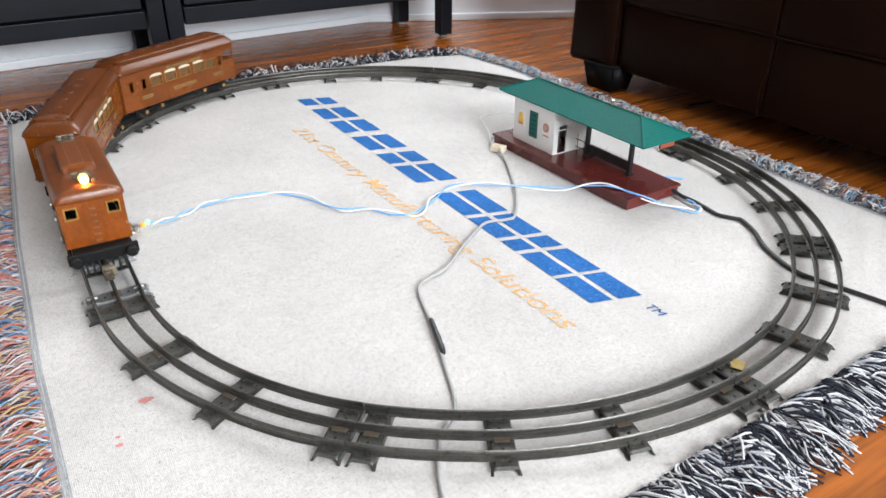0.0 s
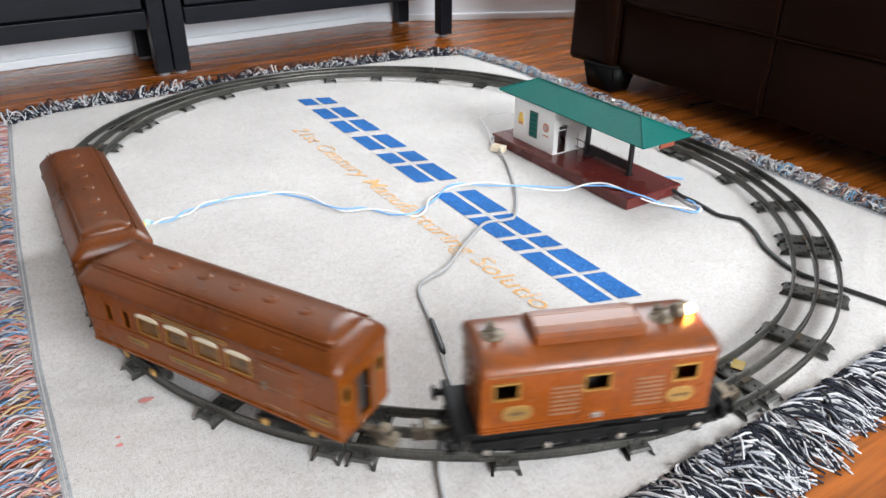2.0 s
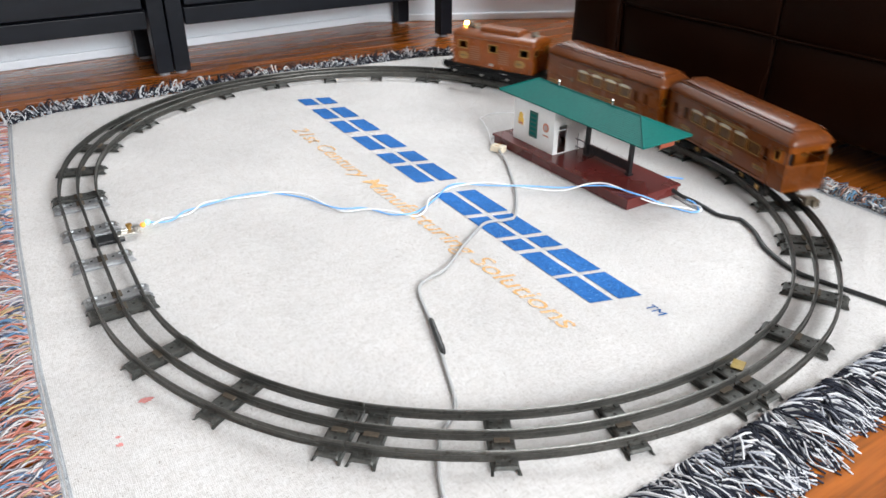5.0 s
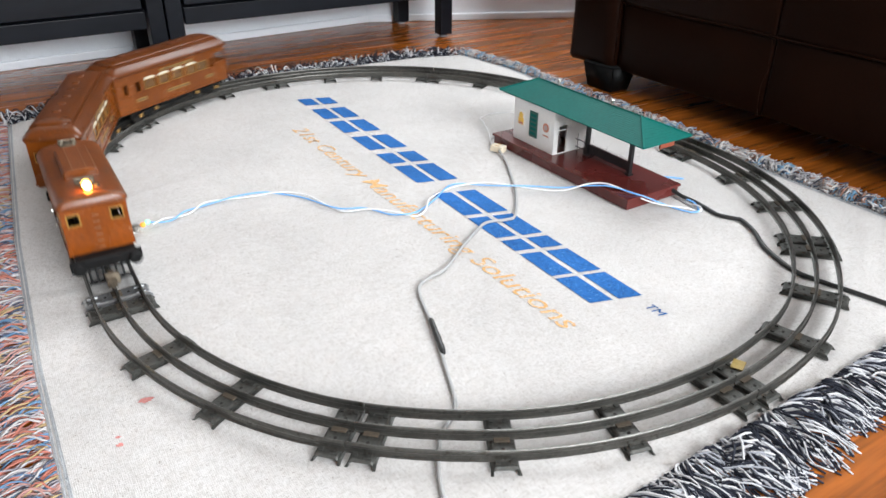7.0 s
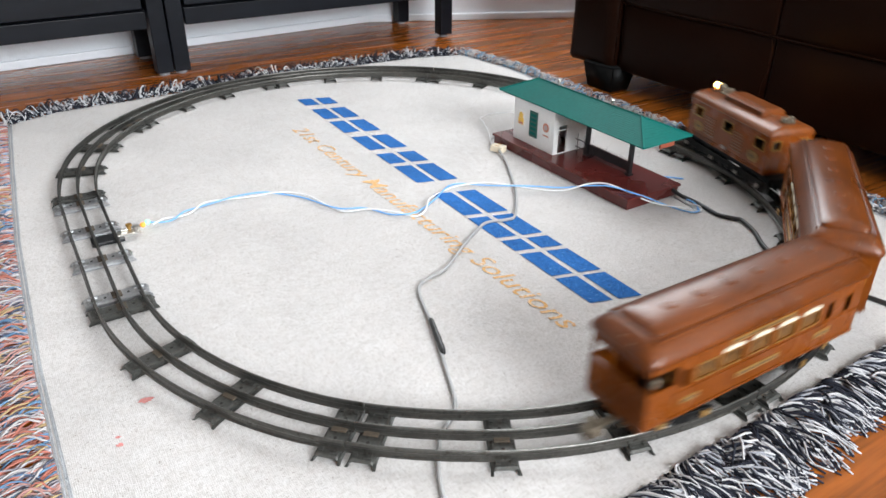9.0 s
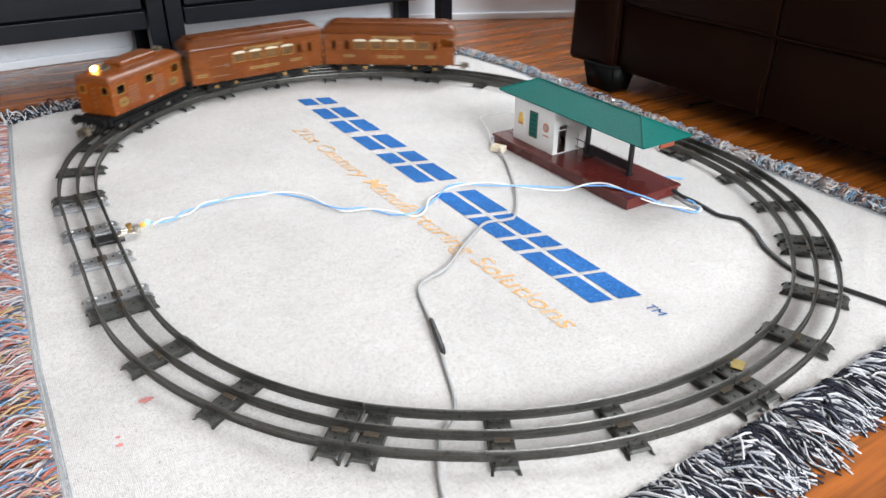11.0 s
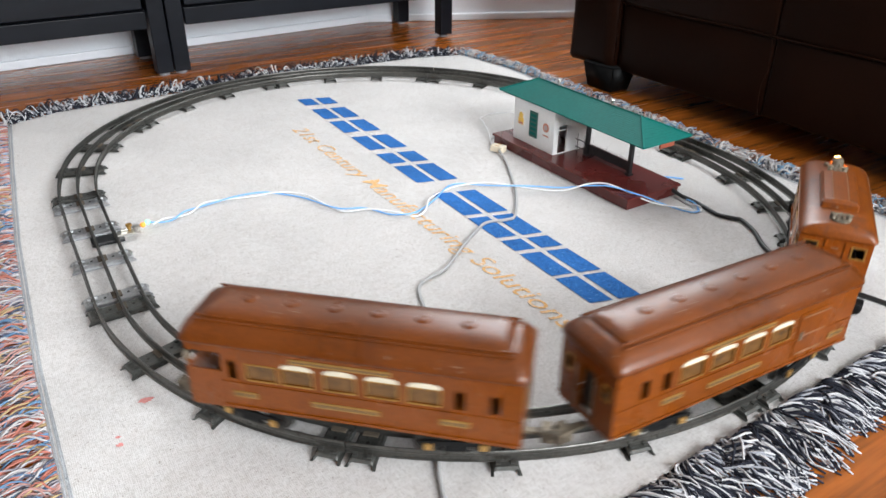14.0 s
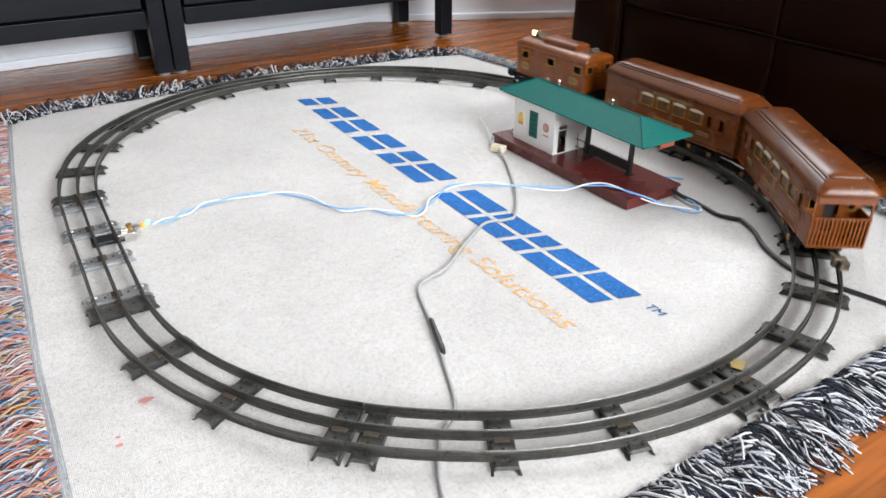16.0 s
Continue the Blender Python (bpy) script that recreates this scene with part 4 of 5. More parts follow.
bm = bmesh.new()
add_box(bm, SX0 + 0.003, SX1 - 0.003, SY0 + 0.003, SY1 - 0.003, 0.0, 0.0155)
part("base", bm, M["maroon"], station)
part("platform", box(SX0, SX1, SY0, SY1, 0.0157, 0.0200, 0.0008), M["maroon"], station, "glossy maroon platform top")
HX0, HX1, HY0, HY1, HZ0, HZ1 = -0.0395, 0.043, 0.030, 0.149, 0.0203, 0.1032
part("wall", holed_wall(0, HY1 - HY0, HZ0, HZ1, [], 0.0022, (HX0, HY1, 0), -90), M["white"], station)
part("wall", holed_wall(0, HX1 - HX0 - 0.0046, HZ0, HZ1, [(0.008, 0.028, HZ0, 0.074)], 0.0022, (HX0 + 0.0023, HY0, 0), 0), M["white"], station)
part("wall", holed_wall(0, HX1 - HX0 - 0.0046, HZ0, HZ1, [(0.03, 0.055, 0.04, 0.075)], 0.0022, (HX1 - 0.0023, HY1, 0), 180), M["white"], station)
part("wall", holed_wall(0, HY1 - HY0, HZ0, HZ1, [(0.03, 0.05, 0.045, 0.08), (0.075, 0.095, HZ0, 0.078)], 0.0022, (HX1, HY0, 0), 90), M["white"], station)
# sheet set back in the doorway, its darkness stands for the shade inside
door = part("door", box(HX0 + 0.0112, HX0 + 0.030, HY0 + 0.030, HY0 + 0.0315, 0.0205, 0.072), M["dark"], station, "near-black sheet for the shade inside the doorway")
part("door_frame", frame_ring(0.008, 0.028, HZ0 + 0.0015, 0.074, 0.0014, 0.0008, (HX0 + 0.0023, HY0, 0), 0), M["white"], station)
part("transom_light", box(HX0 + 0.0105, HX0 + 0.030, HY0 + 0.0005, HY0 + 0.0018, 0.064, 0.0655), M["white"], station)
# shutter panel and two posters on the long wall
sh = part("shutter", box(HX0 - 0.0018, HX0 - 0.0002, 0.077, 0.100, 0.038, 0.088, 0.0004), M["green_d"], station, "dark green shutter panel")
for k in range(5):
    part("slat", box(HX0 - 0.0026, HX0 - 0.0019, 0.080, 0.097, 0.043 + k * 0.0088, 0.0485 + k * 0.0088), M["green"], sh)
p1 = part("poster", box(HX0 - 0.0010, HX0 - 0.0002, 0.116, 0.136, 0.051, 0.080), M["white"], station, "small yellow and orange picture poster")
part("print", box(HX0 - 0.0014, HX0 - 0.0011, 0.118, 0.134, 0.053, 0.066), M["poster_y"], p1)
part("print", lathe([(0.0062, 0), (0.0062, 0.0004)], 18, (HX0 - 0.0016, 0.126, 0.071), "x"), M["poster_y"], p1)
part("print", box(HX0 - 0.0019, HX0 - 0.0015, 0.120, 0.132, 0.054, 0.058), M["poster_r"], p1)
p2 = part("poster", box(HX0 - 0.0010, HX0 - 0.0002, 0.040, 0.064, 0.047, 0.080), M["white"], station, "small white poster with a red-brown round mark")
part("print", lathe([(0.0085, 0), (0.0085, 0.0004)], 22, (HX0 - 0.0015, 0.052, 0.067), "x"), M["poster_r"], p2)
part("print", lathe([(0.0050, 0), (0.0050, 0.0003)], 22, (HX0 - 0.0019, 0.052, 0.067), "x"), M["poster_b"], p2)
part("print", box(HX0 - 0.0014, HX0 - 0.0011, 0.044, 0.060, 0.050, 0.0525), M["poster_r"], p2)

# hipped roof with courses of shingles
EX0, EX1, EY0, EY1, EZ, RZ, RY0, RY1 = -0.044, 0.070, -0.187, 0.194, 0.1050, 0.1290, -0.122, 0.146
RXc = 0.014
bm = bmesh.new()
corner = [bm.verts.new(c) for c in ((EX0, EY0, EZ), (EX1, EY0, EZ), (EX1, EY1, EZ), (EX0, EY1, EZ))]
lowc = [bm.verts.new((v.co.x, v.co.y, EZ - 0.0016)) for v in corner]
ra, rb = bm.verts.new((RXc, RY0, RZ)), bm.verts.new((RXc, RY1, RZ))
for f in ((corner[0], corner[1], ra), (corner[1], corner[2], rb, ra), (corner[2], corner[3], rb), (corner[3], corner[0], ra, rb)):
    bm.faces.new(f)
for i in range(4):
    bm.faces.new((lowc[i], lowc[(i + 1) % 4], corner[(i + 1) % 4], corner[i]))
bm.faces.new(lowc[::-1])
bmesh.ops.recalc_face_normals(bm, faces=bm.faces)
roof = part("roof", bm, M["green"], station, "teal green hipped shingle roof")


def shingles(a0, a1, b0, b1, n, name):
    """Shingle courses on a roof plane whose eave runs a0-a1 and top edge b0-b1."""
    a0, a1, b0, b1 = (Vector(c) for c in (a0, a1, b0, b1))
    nrm = (a1 - a0).cross(b0 - a0)
    if nrm.length == 0:
        nrm = (a1 - a0).cross(b1 - a0)
    nrm = nrm.normalized()
    nrm = nrm if nrm.z > 0 else -nrm
    bm = bmesh.new()
    for k in range(n):
        t0, t1 = k / n, (k + 0.93) / n
        l0, l1 = a0.lerp(b0, t0), a1.lerp(b1, t0)
        u0, u1 = a0.lerp(b0, t1), a1.lerp(b1, t1)
        count = max(2, int((l1 - l0).length / 0.0062))
        o = 0.5 * (k % 2) / count
        for i in range(count):
            f0, f1 = min(1, i / count + o), min(1, (i + 0.9) / count + o)
            if f1 - f0 < 0.004:
                continue
            q = [l0.lerp(l1, f0) + nrm * 0.00035, l0.lerp(l1, f1) + nrm * 0.00035, u0.lerp(u1, f1) + nrm * 0.0001, u0.lerp(u1, f0) + nrm * 0.0001]
            vs = [bm.verts.new(c) for c in q]
            vb = [bm.verts.new(c) for c in (l0.lerp(l1, f0) - nrm * 0.0002, l0.lerp(l1, f1) - nrm * 0.0002)]
            bm.faces.new(vs)
            bm.faces.new((vb[0], vb[1], vs[1], vs[0]))
    bmesh.ops.recalc_face_normals(bm, faces=bm.faces)
    tagged(part(name, bm, M["green"], roof), kind="stuff")


shingles((EX0, EY0, EZ), (EX0, EY1, EZ), (RXc, RY0, RZ), (RXc, RY1, RZ), 14, "shingle")
shingles((EX1, EY1, EZ), (EX1, EY0, EZ), (RXc, RY1, RZ), (RXc, RY0, RZ), 11, "shingle")
shingles((EX1, EY0, EZ), (EX0, EY0, EZ), (RXc, RY0, RZ), (RXc + 0.0001, RY0, RZ), 11, "shingle")
shingles((EX0, EY1, EZ), (EX1, EY1, EZ), (RXc, RY1, RZ), (RXc + 0.0001, RY1, RZ), 11, "shingle")
for a, b in (((EX0, EY0, EZ), (RXc, RY0, RZ)), ((EX1, EY0, EZ), (RXc, RY0, RZ)), ((EX0, EY1, EZ), (RXc, RY1, RZ)), ((EX1, EY1, EZ), (RXc, RY1, RZ)), ((RXc, RY0, RZ), (RXc, RY1, RZ))):
    part("ridge_cap", rod(Vector(a) + Vector((0, 0, 0.0006)), Vector(b) + Vector((0, 0, 0.0006)), 0.0014, n=8), M["green"], roof)
for y in (0.087, -0.054):
    part("finial", lathe([(0.0020, 0), (0.0020, 0.003), (0.0012, 0.004), (0.0026, 0.006), (0.0030, 0.008), (0.0022, 0.0105), (0.0006, 0.0112)], 14, (RXc, y, RZ + 0.001)), M["steel"], roof, "shiny metal finial")
part("sign_board", box(0.008, 0.040, EY0 + 0.010, EY0 + 0.013, 0.0905, 0.1025), M["redbrown"], station, "red-brown hanging board under the eave")
# canopy posts with brackets, and the iron fence between them
for x, y in ((0.014, -0.112), (0.014, -0.004)):
    post = part("post", box(x - 0.0035, x + 0.0035, y - 0.0035, y + 0.0035, 0.0202, 0.1030, 0.0006), M["iron"], station, "black canopy post")
    part("foot_plate", box(x - 0.0055, x + 0.0055, y - 0.0055, y + 0.0055, 0.0201, 0.0235, 0.0005), M["iron"], post)
part("beam", box(0.0105, 0.0175, -0.165, 0.028, 0.1000, 0.1032), M["iron"], station, "black canopy beam")
fence = part("fence", box(0.0135, 0.0145, -0.1060, -0.0016, 0.0270, 0.0285), M["iron"], station, "black plastic iron fence")
part("fence_rail", box(0.0135, 0.0145, -0.1060, -0.0016, 0.0420, 0.0435), M["iron"], fence)
part("fence_panel", box(0.0138, 0.0142, -0.1058, -0.0018, 0.0286, 0.0419), M["iron"], fence)
for k in range(27):
    y = -0.1040 + k * 0.0039
    big = k % 9 == 4
    part("picket", rod((0.0140, y, 0.0205), (0.0140, y, 0.0545 if big else 0.0490), 0.0009 if big else 0.0006, 0.0002, 6), M["iron"], fence)
for y in (0.0045, 0.0225):
    part("picket", rod((0.0140, y, 0.0202), (0.0140, y, 0.055), 0.0010, 0.0003, 6), M["iron"], fence)
part("fence_rail", box(0.0135, 0.0145, 0.0002, 0.0285, 0.0430, 0.0442), M["iron"], fence)
part("fence_rail", box(0.0135, 0.0145, 0.0002, 0.0285, 0.0285, 0.0297), M["iron"], fence)


# ---------------- wires on the rug ----------------
def cable(name, pts, r, material, label, category, z=0.0):
    c = [(x, y, rug_z(x, y) + r + 0.0005 + (q[0] if q else 0) + z) for x, y, *q in pts]
    ob = new(name, mesh_of(name, add_tube(bmesh.new(), catmull(c, 7), r), M[material], True))
    return tagged(ob, label, category)


PAIR = [(-0.436, 0.040, 0.006), (-0.407, 0.049, 0.002), (-0.377, 0.063), (-0.345, 0.080), (-0.308, 0.081), (-0.261, 0.074), (-0.230, 0.064), (-0.192, 0.026), (-0.163, -0.052), (-0.123, -0.074), (-0.091, -0.114), (-0.060, -0.133),
        (-0.013, -0.098), (0.045, -0.070), (0.092, -0.088), (0.131, -0.135, 0.005), (0.188, -0.188, 0.006), (0.222, -0.219, 0.018), (0.242, -0.250, 0.024), (0.264, -0.294, 0.017), (0.292, -0.322, 0.006), (0.325, -0.358), (0.337, -0.362), (0.346, -0.350), (0.348, -0.325)]


def twisted(phase, material, label):
    c = catmull([(x, y, rug_z(x, y) + 0.004 + (q[0] if q else 0)) for x, y, *q in PAIR], 12)
    out = []
    for i, p in enumerate(c):
        d = (c[min(i + 1, len(c) - 1)] - c[max(i - 1, 0)]).normalized()
        s = d.cross(Vector((0, 0, 1))).normalized()
        a = phase + i * 0.19 + 1.2 * math.sin(i * 0.045)
        w = 0.0030 + 0.0022 * (0.5 + 0.5 * math.sin(i * 0.11))
        out.append(p + s * (w * math.cos(a)) + Vector((0, 0, max(-0.002, 0.0020 * math.sin(a)))))
    ob = new("wire", mesh_of("wire", add_tube(bmesh.new(), out, 0.0013), M[material], True))
    return tagged(ob, label, "wire", "twisted pair of wires")


twisted(0.0, "wire_w", "thin white insulated wire twisted round a blue one")
twisted(math.pi, "wire_b", "thin blue insulated wire twisted round a white one")
cable("wire", [(0.368, -0.206), (0.402, -0.237), (0.419, -0.255)], 0.0015, "wire_b", "short blue wire lying behind the station", "wire")
cable("wire", [(0.329, -0.363), (0.339, -0.346), (0.342, -0.327), (0.345, -0.303)], 0.0013, "wire_g", "thin grey wire at the end of the station", "wire")
cord = cable("lamp_cord", [(0.209, 0.018, 0.004), (0.194, -0.023), (0.175, -0.059), (0.151, -0.103), (0.127, -0.145, 0.001), (0.096, -0.188), (0.066, -0.222), (0.049, -0.223), (0.016, -0.215), (-0.020, -0.235),
                            (-0.055, -0.259), (-0.112, -0.302), (-0.146, -0.314), (-0.166, -0.322), (-0.181, -0.343), (-0.197, -0.392), (-0.209, -0.427), (-0.237, -0.501), (-0.257, -0.550),
                            (-0.276, -0.570), (-0.296, -0.584), (-0.321, -0.620), (-0.336, -0.653), (-0.353, -0.700)], 0.0024, "wire_g", "grey rubber lamp cord running under the track", "cord")
splice = empty("cord_splice", pose(-0.212, -0.439, 0.0046, 0, 0, -109), "black taped splice on the grey cord", "cord splice")
part("tape", lathe([(0.0024, -0.036), (0.0034, -0.033), (0.0036, -0.012), (0.0032, -0.008), (0.0040, -0.004), (0.0042, 0.010), (0.0034, 0.016), (0.0044, 0.022), (0.0036, 0.030), (0.0024, 0.036)], 12, (0, 0, 0), "x"), M["wire_k"], splice, smooth=True)
plug = empty("plug", pose(0.214, 0.028, 0.0, 0, 0, -66), "ivory plastic plug joining cord and wires", "plug")
part("plug_body", box(-0.014, 0.014, -0.0085, 0.0085, 0.0003, 0.013, 0.0022), M["ivory"], plug)
part("pin", box(-0.0040, 0.0040, -0.0060, -0.0040, 0.0131, 0.0137), M["brass"], plug)
part("pin", box(-0.0040, 0.0040, 0.0040, 0.0060, 0.0131, 0.0137), M["brass"], plug)
cable("wire", [(0.213, 0.040, 0.004), (0.226, 0.071, 0.004), (0.249, 0.111, 0.008), (0.267, 0.155, 0.012), (0.287, 0.194, 0.008), (0.349, 0.222), (0.391, 0.196)], 0.0009, "wire_w", "fine clear wire looping behind the station", "wire")
cable("wire", [(0.215, 0.042, 0.004), (0.232, 0.080), (0.255, 0.097), (0.294, 0.100), (0.344, 0.096)], 0.0010, "wire_g", "fine grey wire looping behind the station", "wire")
cable("power_cable", [(0.345, -0.290, 0.010), (0.350, -0.312, 0.003), (0.356, -0.339), (0.351, -0.371), (0.349, -0.392), (0.361, -0.413), (0.365, -0.424), (0.347, -0.462), (0.319, -0.501), (0.297, -0.562), (0.302, -0.602),
                      (0.313, -0.638), (0.325, -0.682), (0.338, -0.724)], 0.0034, "wire_k", "black power cable from the station, passing under the rails", "cable")
lead = empty("track_connector", pose(-0.492, 0.0300, 0.0, 0, 0, -2), "black track lockon with brass clips and two small lit lamps", "track connector")
part("plate", box(-0.034, 0.012, -0.013, 0.013, 0.0008, 0.0062, 0.001), M["iron"], lead)
part("clip", box(0.002, 0.036, -0.007, 0.007, 0.0064, 0.0090, 0.0006), M["steel"], lead, "worn metal clip")
part("post", lathe([(0.003, 0), (0.003, 0.006), (0.0045, 0.007), (0.0045, 0.010)], 12, (0.022, 0.005, 0.009)), M["brass"], lead)
part("post", lathe([(0.003, 0), (0.003, 0.006), (0.0045, 0.007), (0.0045, 0.010)], 12, (0.030, -0.005, 0.009)), M["steel"], lead)
part("contact_arm", box(0.010, 0.044, 0.004, 0.008, 0.010, 0.012), M["steel"], lead)
part("indicator_lamp", ball((0.042, 0.006, 0.0125), 0.0042), M["led_o"], lead, "amber indicator lamp")
part("indicator_lamp", ball((0.050, 0.012, 0.0125), 0.0040), M["led_g"], lead, "lit green indicator lamp")
tag = empty("tape_piece", pose(*path(arc(-86.6) + 0.016, -0.017)[:2], 0.0, 0, 0, 25), "scrap of yellow tape on a track tie", "tape")
part("tape", box(-0.009, 0.009, -0.007, 0.007, 0.0088, 0.0102, 0.0005), M["yellow"], tag)


# ---------------- the train ----------------
def bars(x0, x1, z0, z1, n, y, turn_side):
    """Illegible plate writing as plain bars."""
    bm = bmesh.new()
    rng = random.Random(int(abs(x0) * 1e4) + n)
    x = x0
    while x < x1 - 0.001:
        w = rng.uniform(0.0015, 0.0042)
        b = min(x1, x + w)
        ya, yb = sorted((y, y + 0.0003 * turn_side))
        add_box(bm, x, b, ya, yb, z0, z1)
        x = b + 0.0010
    return bm


def wheel_set(parent, u, r, z, half):
    """Axle with two flanged wheels, turning about y; origin at the axle's middle."""
    bm = bmesh.new()
    add_rod(bm, (0, -half, 0), (0, half, 0), 0.0022, n=8)
    for s in (-1, 1):
        prof = [(r * 0.30, 0.0040), (r * 0.30, 0.0030), (r * 0.62, 0.0024), (r * 0.80, 0.0030), (r, 0.0030), (r, -0.0022), (r + 0.0022, -0.0026), (r + 0.0022, -0.0040), (r * 0.3, -0.0040)]
        add_lathe(bm, [(a, s * (half - 0.004) + s * h) for a, h in prof], 22, axis="y")
        for k in range(6):
            a = k * math.pi / 3
            add_box(bm, r * 0.5 * math.cos(a) - 0.0012, r * 0.5 * math.cos(a) + 0.0012, s * half - 0.0015, s * half - 0.0002, r * 0.5 * math.sin(a) - 0.0012, r * 0.5 * math.sin(a) + 0.0012)
    bmesh.ops.recalc_face_normals(bm, faces=bm.faces)
    return part("wheel_set", bm, M["wheel"], parent, "blackened flanged wheels on an axle", at=pose(u, 0, z))


def coupler(parent, u, sign, z=0.030):
    bm = bmesh.new()
    add_box(bm, min(u, u + sign * 0.022), max(u, u + sign * 0.022), -0.0035, 0.0035, z, z + 0.0035, 0.0006)
    add_box(bm, min(u + sign * 0.020, u + sign * 0.030), max(u + sign * 0.020, u + sign * 0.030), -0.0085, 0.0085, z - 0.005, z + 0.009, 0.0012)
    add_box(bm, min(u + sign * 0.029, u + sign * 0.040), max(u + sign * 0.029, u + sign * 0.040), -0.0085, -0.0055, z - 0.004, z + 0.008, 0.0008)
    add_box(bm, min(u + sign * 0.034, u + sign * 0.040), max(u + sign * 0.034, u + sign * 0.040), -0.0054, 0.0030, z - 0.004, z + 0.008, 0.0008)
    part("coupler", bm, M["coupler"], parent, "dull tin hook coupler")


# ---- electric locomotive ----
loco = empty("toy_locomotive", pose(0, 0, 0), "orange-brown enamelled tinplate toy electric locomotive with lit headlight", "toy locomotive")
C = 0.015                                    # body centre ahead of the wheelbase centre
LL, LW, Z0, Z1 = 0.1105, 0.0400, 0.0550, 0.1190
WIN = [(-0.098, -0.077), (-0.014, 0.008), (0.072, 0.093)]
WZ0, WZ1 = 0.0935, 0.1085
for s in (-1, 1):
    at, turn = ((C, -LW, 0), 0) if s < 0 else ((C, LW, 0), 180)
    holes = [(a, b, WZ0, WZ1) if s < 0 else (-b, -a, WZ0, WZ1) for a, b in WIN]
    side = part("side_wall", holed_wall(-LL, LL, Z0, Z1, holes, 0.0012, at, turn), M["paint"], loco)
    for a, b, c, d in holes:
        part("window_frame", frame_ring(a, b, c, d, 0.0024, 0.0009, at, turn), M["brass"], side, "brass window frame")
    for lo in (-0.046, 0.034):                # louvre panels with rubbed ridges
        for k in range(7):
            a, b = (lo, lo + 0.028) if s < 0 else (-lo - 0.028, -lo)
            bm = box(a, b, -0.0010, 0.0002, 0.0680 + k * 0.0050, 0.0702 + k * 0.0050, 0.0004)
            bm.transform(pose(*at, 0, 0, turn))
            part("louvre", bm, M["rub"], side)
    for pc in (-0.077, 0.080):
        pc = pc if s < 0 else -pc
        bm = loft([(0.0140, 0.0085, 0, 0.0084), (0.0140, 0.0085, 0.0008, 0.0084), (0.0132, 0.0077, 0.0010, 0.0076)])
        bm.transform(pose(*at, 0, 0, turn) @ pose(pc, 0.0, 0.0755, 90, 0, 0))
        pl = part("number_plate", bm, M["plate"], side, "brass plate")
        bm = bars(pc - 0.008, pc + 0.008, 0.0740, 0.0770, 4, -0.0014, -1)
        bm.transform(pose(*at, 0, 0, turn))
        tagged(part("plate_bar", bm, M["ink"], side), kind="stuff")
    bm = box(-0.0055, 0.0045, -0.0016, 0.0002, 0.0600, 0.0655, 0.0005)
    bm.transform(pose(*at, 0, 0, turn))
    part("step_plate", bm, M["steel"], side, "small nickel plate")
    bm = bmesh.new()
    add_box(bm, -LL, LL, -0.0012, 0.0, 0.0605, 0.0612)
    add_box(bm, -LL, LL, -0.0014, 0.0, Z0, Z0 + 0.0022)
    bm.transform(pose(*at, 0, 0, turn))
    part("belt_line", bm, M["paint"], side)
for s in (-1, 1):
    at, turn = ((C + LL, 0, 0), 90) if s > 0 else ((C - LL, 0, 0), -90)
    holes = [(-0.0325, -0.0195, 0.0970, 0.1100), (0.0195, 0.0325, 0.0970, 0.1100)]
    end = part("end_wall", holed_wall(-LW + 0.0013, LW - 0.0013, Z0, Z1, holes, 0.0012, at, turn), M["paint"], loco)
    for a, b, c, d in holes:
        part("window_frame", frame_ring(a, b, c, d, 0.0020, 0.0009, at, turn), M["brass"], end, "brass window frame")
    bm = bmesh.new()
    add_box(bm, -0.0115, -0.0105, -0.0012, 0.0, Z0 + 0.004, Z1 - 0.004)
    add_box(bm, 0.0105, 0.0115, -0.0012, 0.0, Z0 + 0.004, Z1 - 0.004)
    bm.transform(pose(*at, 0, 0, turn))
    part("door_moulding", bm, M["paint"], end)
    for k in range(6):
        bm = box(-0.0040, 0.0040, -0.0024, -0.0010, 0.0600 + k * 0.0092, 0.0614 + k * 0.0092)
        bm.transform(pose(*at, 0, 0, turn))
        part("rung", bm, M["rub"], end)
part("floor_plate", box(C - LL + 0.002, C + LL - 0.002, -LW + 0.002, LW - 0.002, Z0 + 0.001, Z0 + 0.003), M["dark"], loco)
part("motor", box(C - 0.060, C + 0.060, -0.022, 0.022, Z0 + 0.0032, 0.092, 0.003), M["dark"], loco, "dark motor block inside the cab")
rings = [(LL + 0.0030, LW + 0.0030, Z1 + 0.0002, 0.006), (LL + 0.0030, LW + 0.0030, Z1 + 0.0022, 0.006)]
for k in range(1, 10):
    t = math.pi / 2 * k / 9
    rings.append((LL + 0.0024 - 0.011 * (1 - math.cos(t)) ** 1.2, (LW + 0.0018) * max(0.06, math.cos(t)) ** 0.85, Z1 + 0.0026 + 0.0139 * math.sin(t), 0.006 if k < 8 else 0.002))
bm = loft(rings)
bm.transform(pose(C, 0, 0))
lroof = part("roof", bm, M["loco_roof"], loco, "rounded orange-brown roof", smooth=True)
RT = Z1 + 0.0165
bm = loft([(0.053, 0.0215, RT - 0.006, 0.003), (0.053, 0.0215, RT + 0.0058, 0.003), (0.0500, 0.0185, RT + 0.0085, 0.003), (0.049, 0.010, RT + 0.0098, 0.003), (0.048, 0.002, RT + 0.0100, 0.001)])
bm.transform(pose(C - 0.006, 0, 0))
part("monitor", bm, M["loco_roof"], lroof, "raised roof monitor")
for y in (-0.0085, 0.0085):
    bm = box(C - 0.056, C + 0.044, y - 0.0004, y + 0.0004, RT + 0.0095, RT + 0.0102)
    part("seam", bm, M["rub"], lroof)
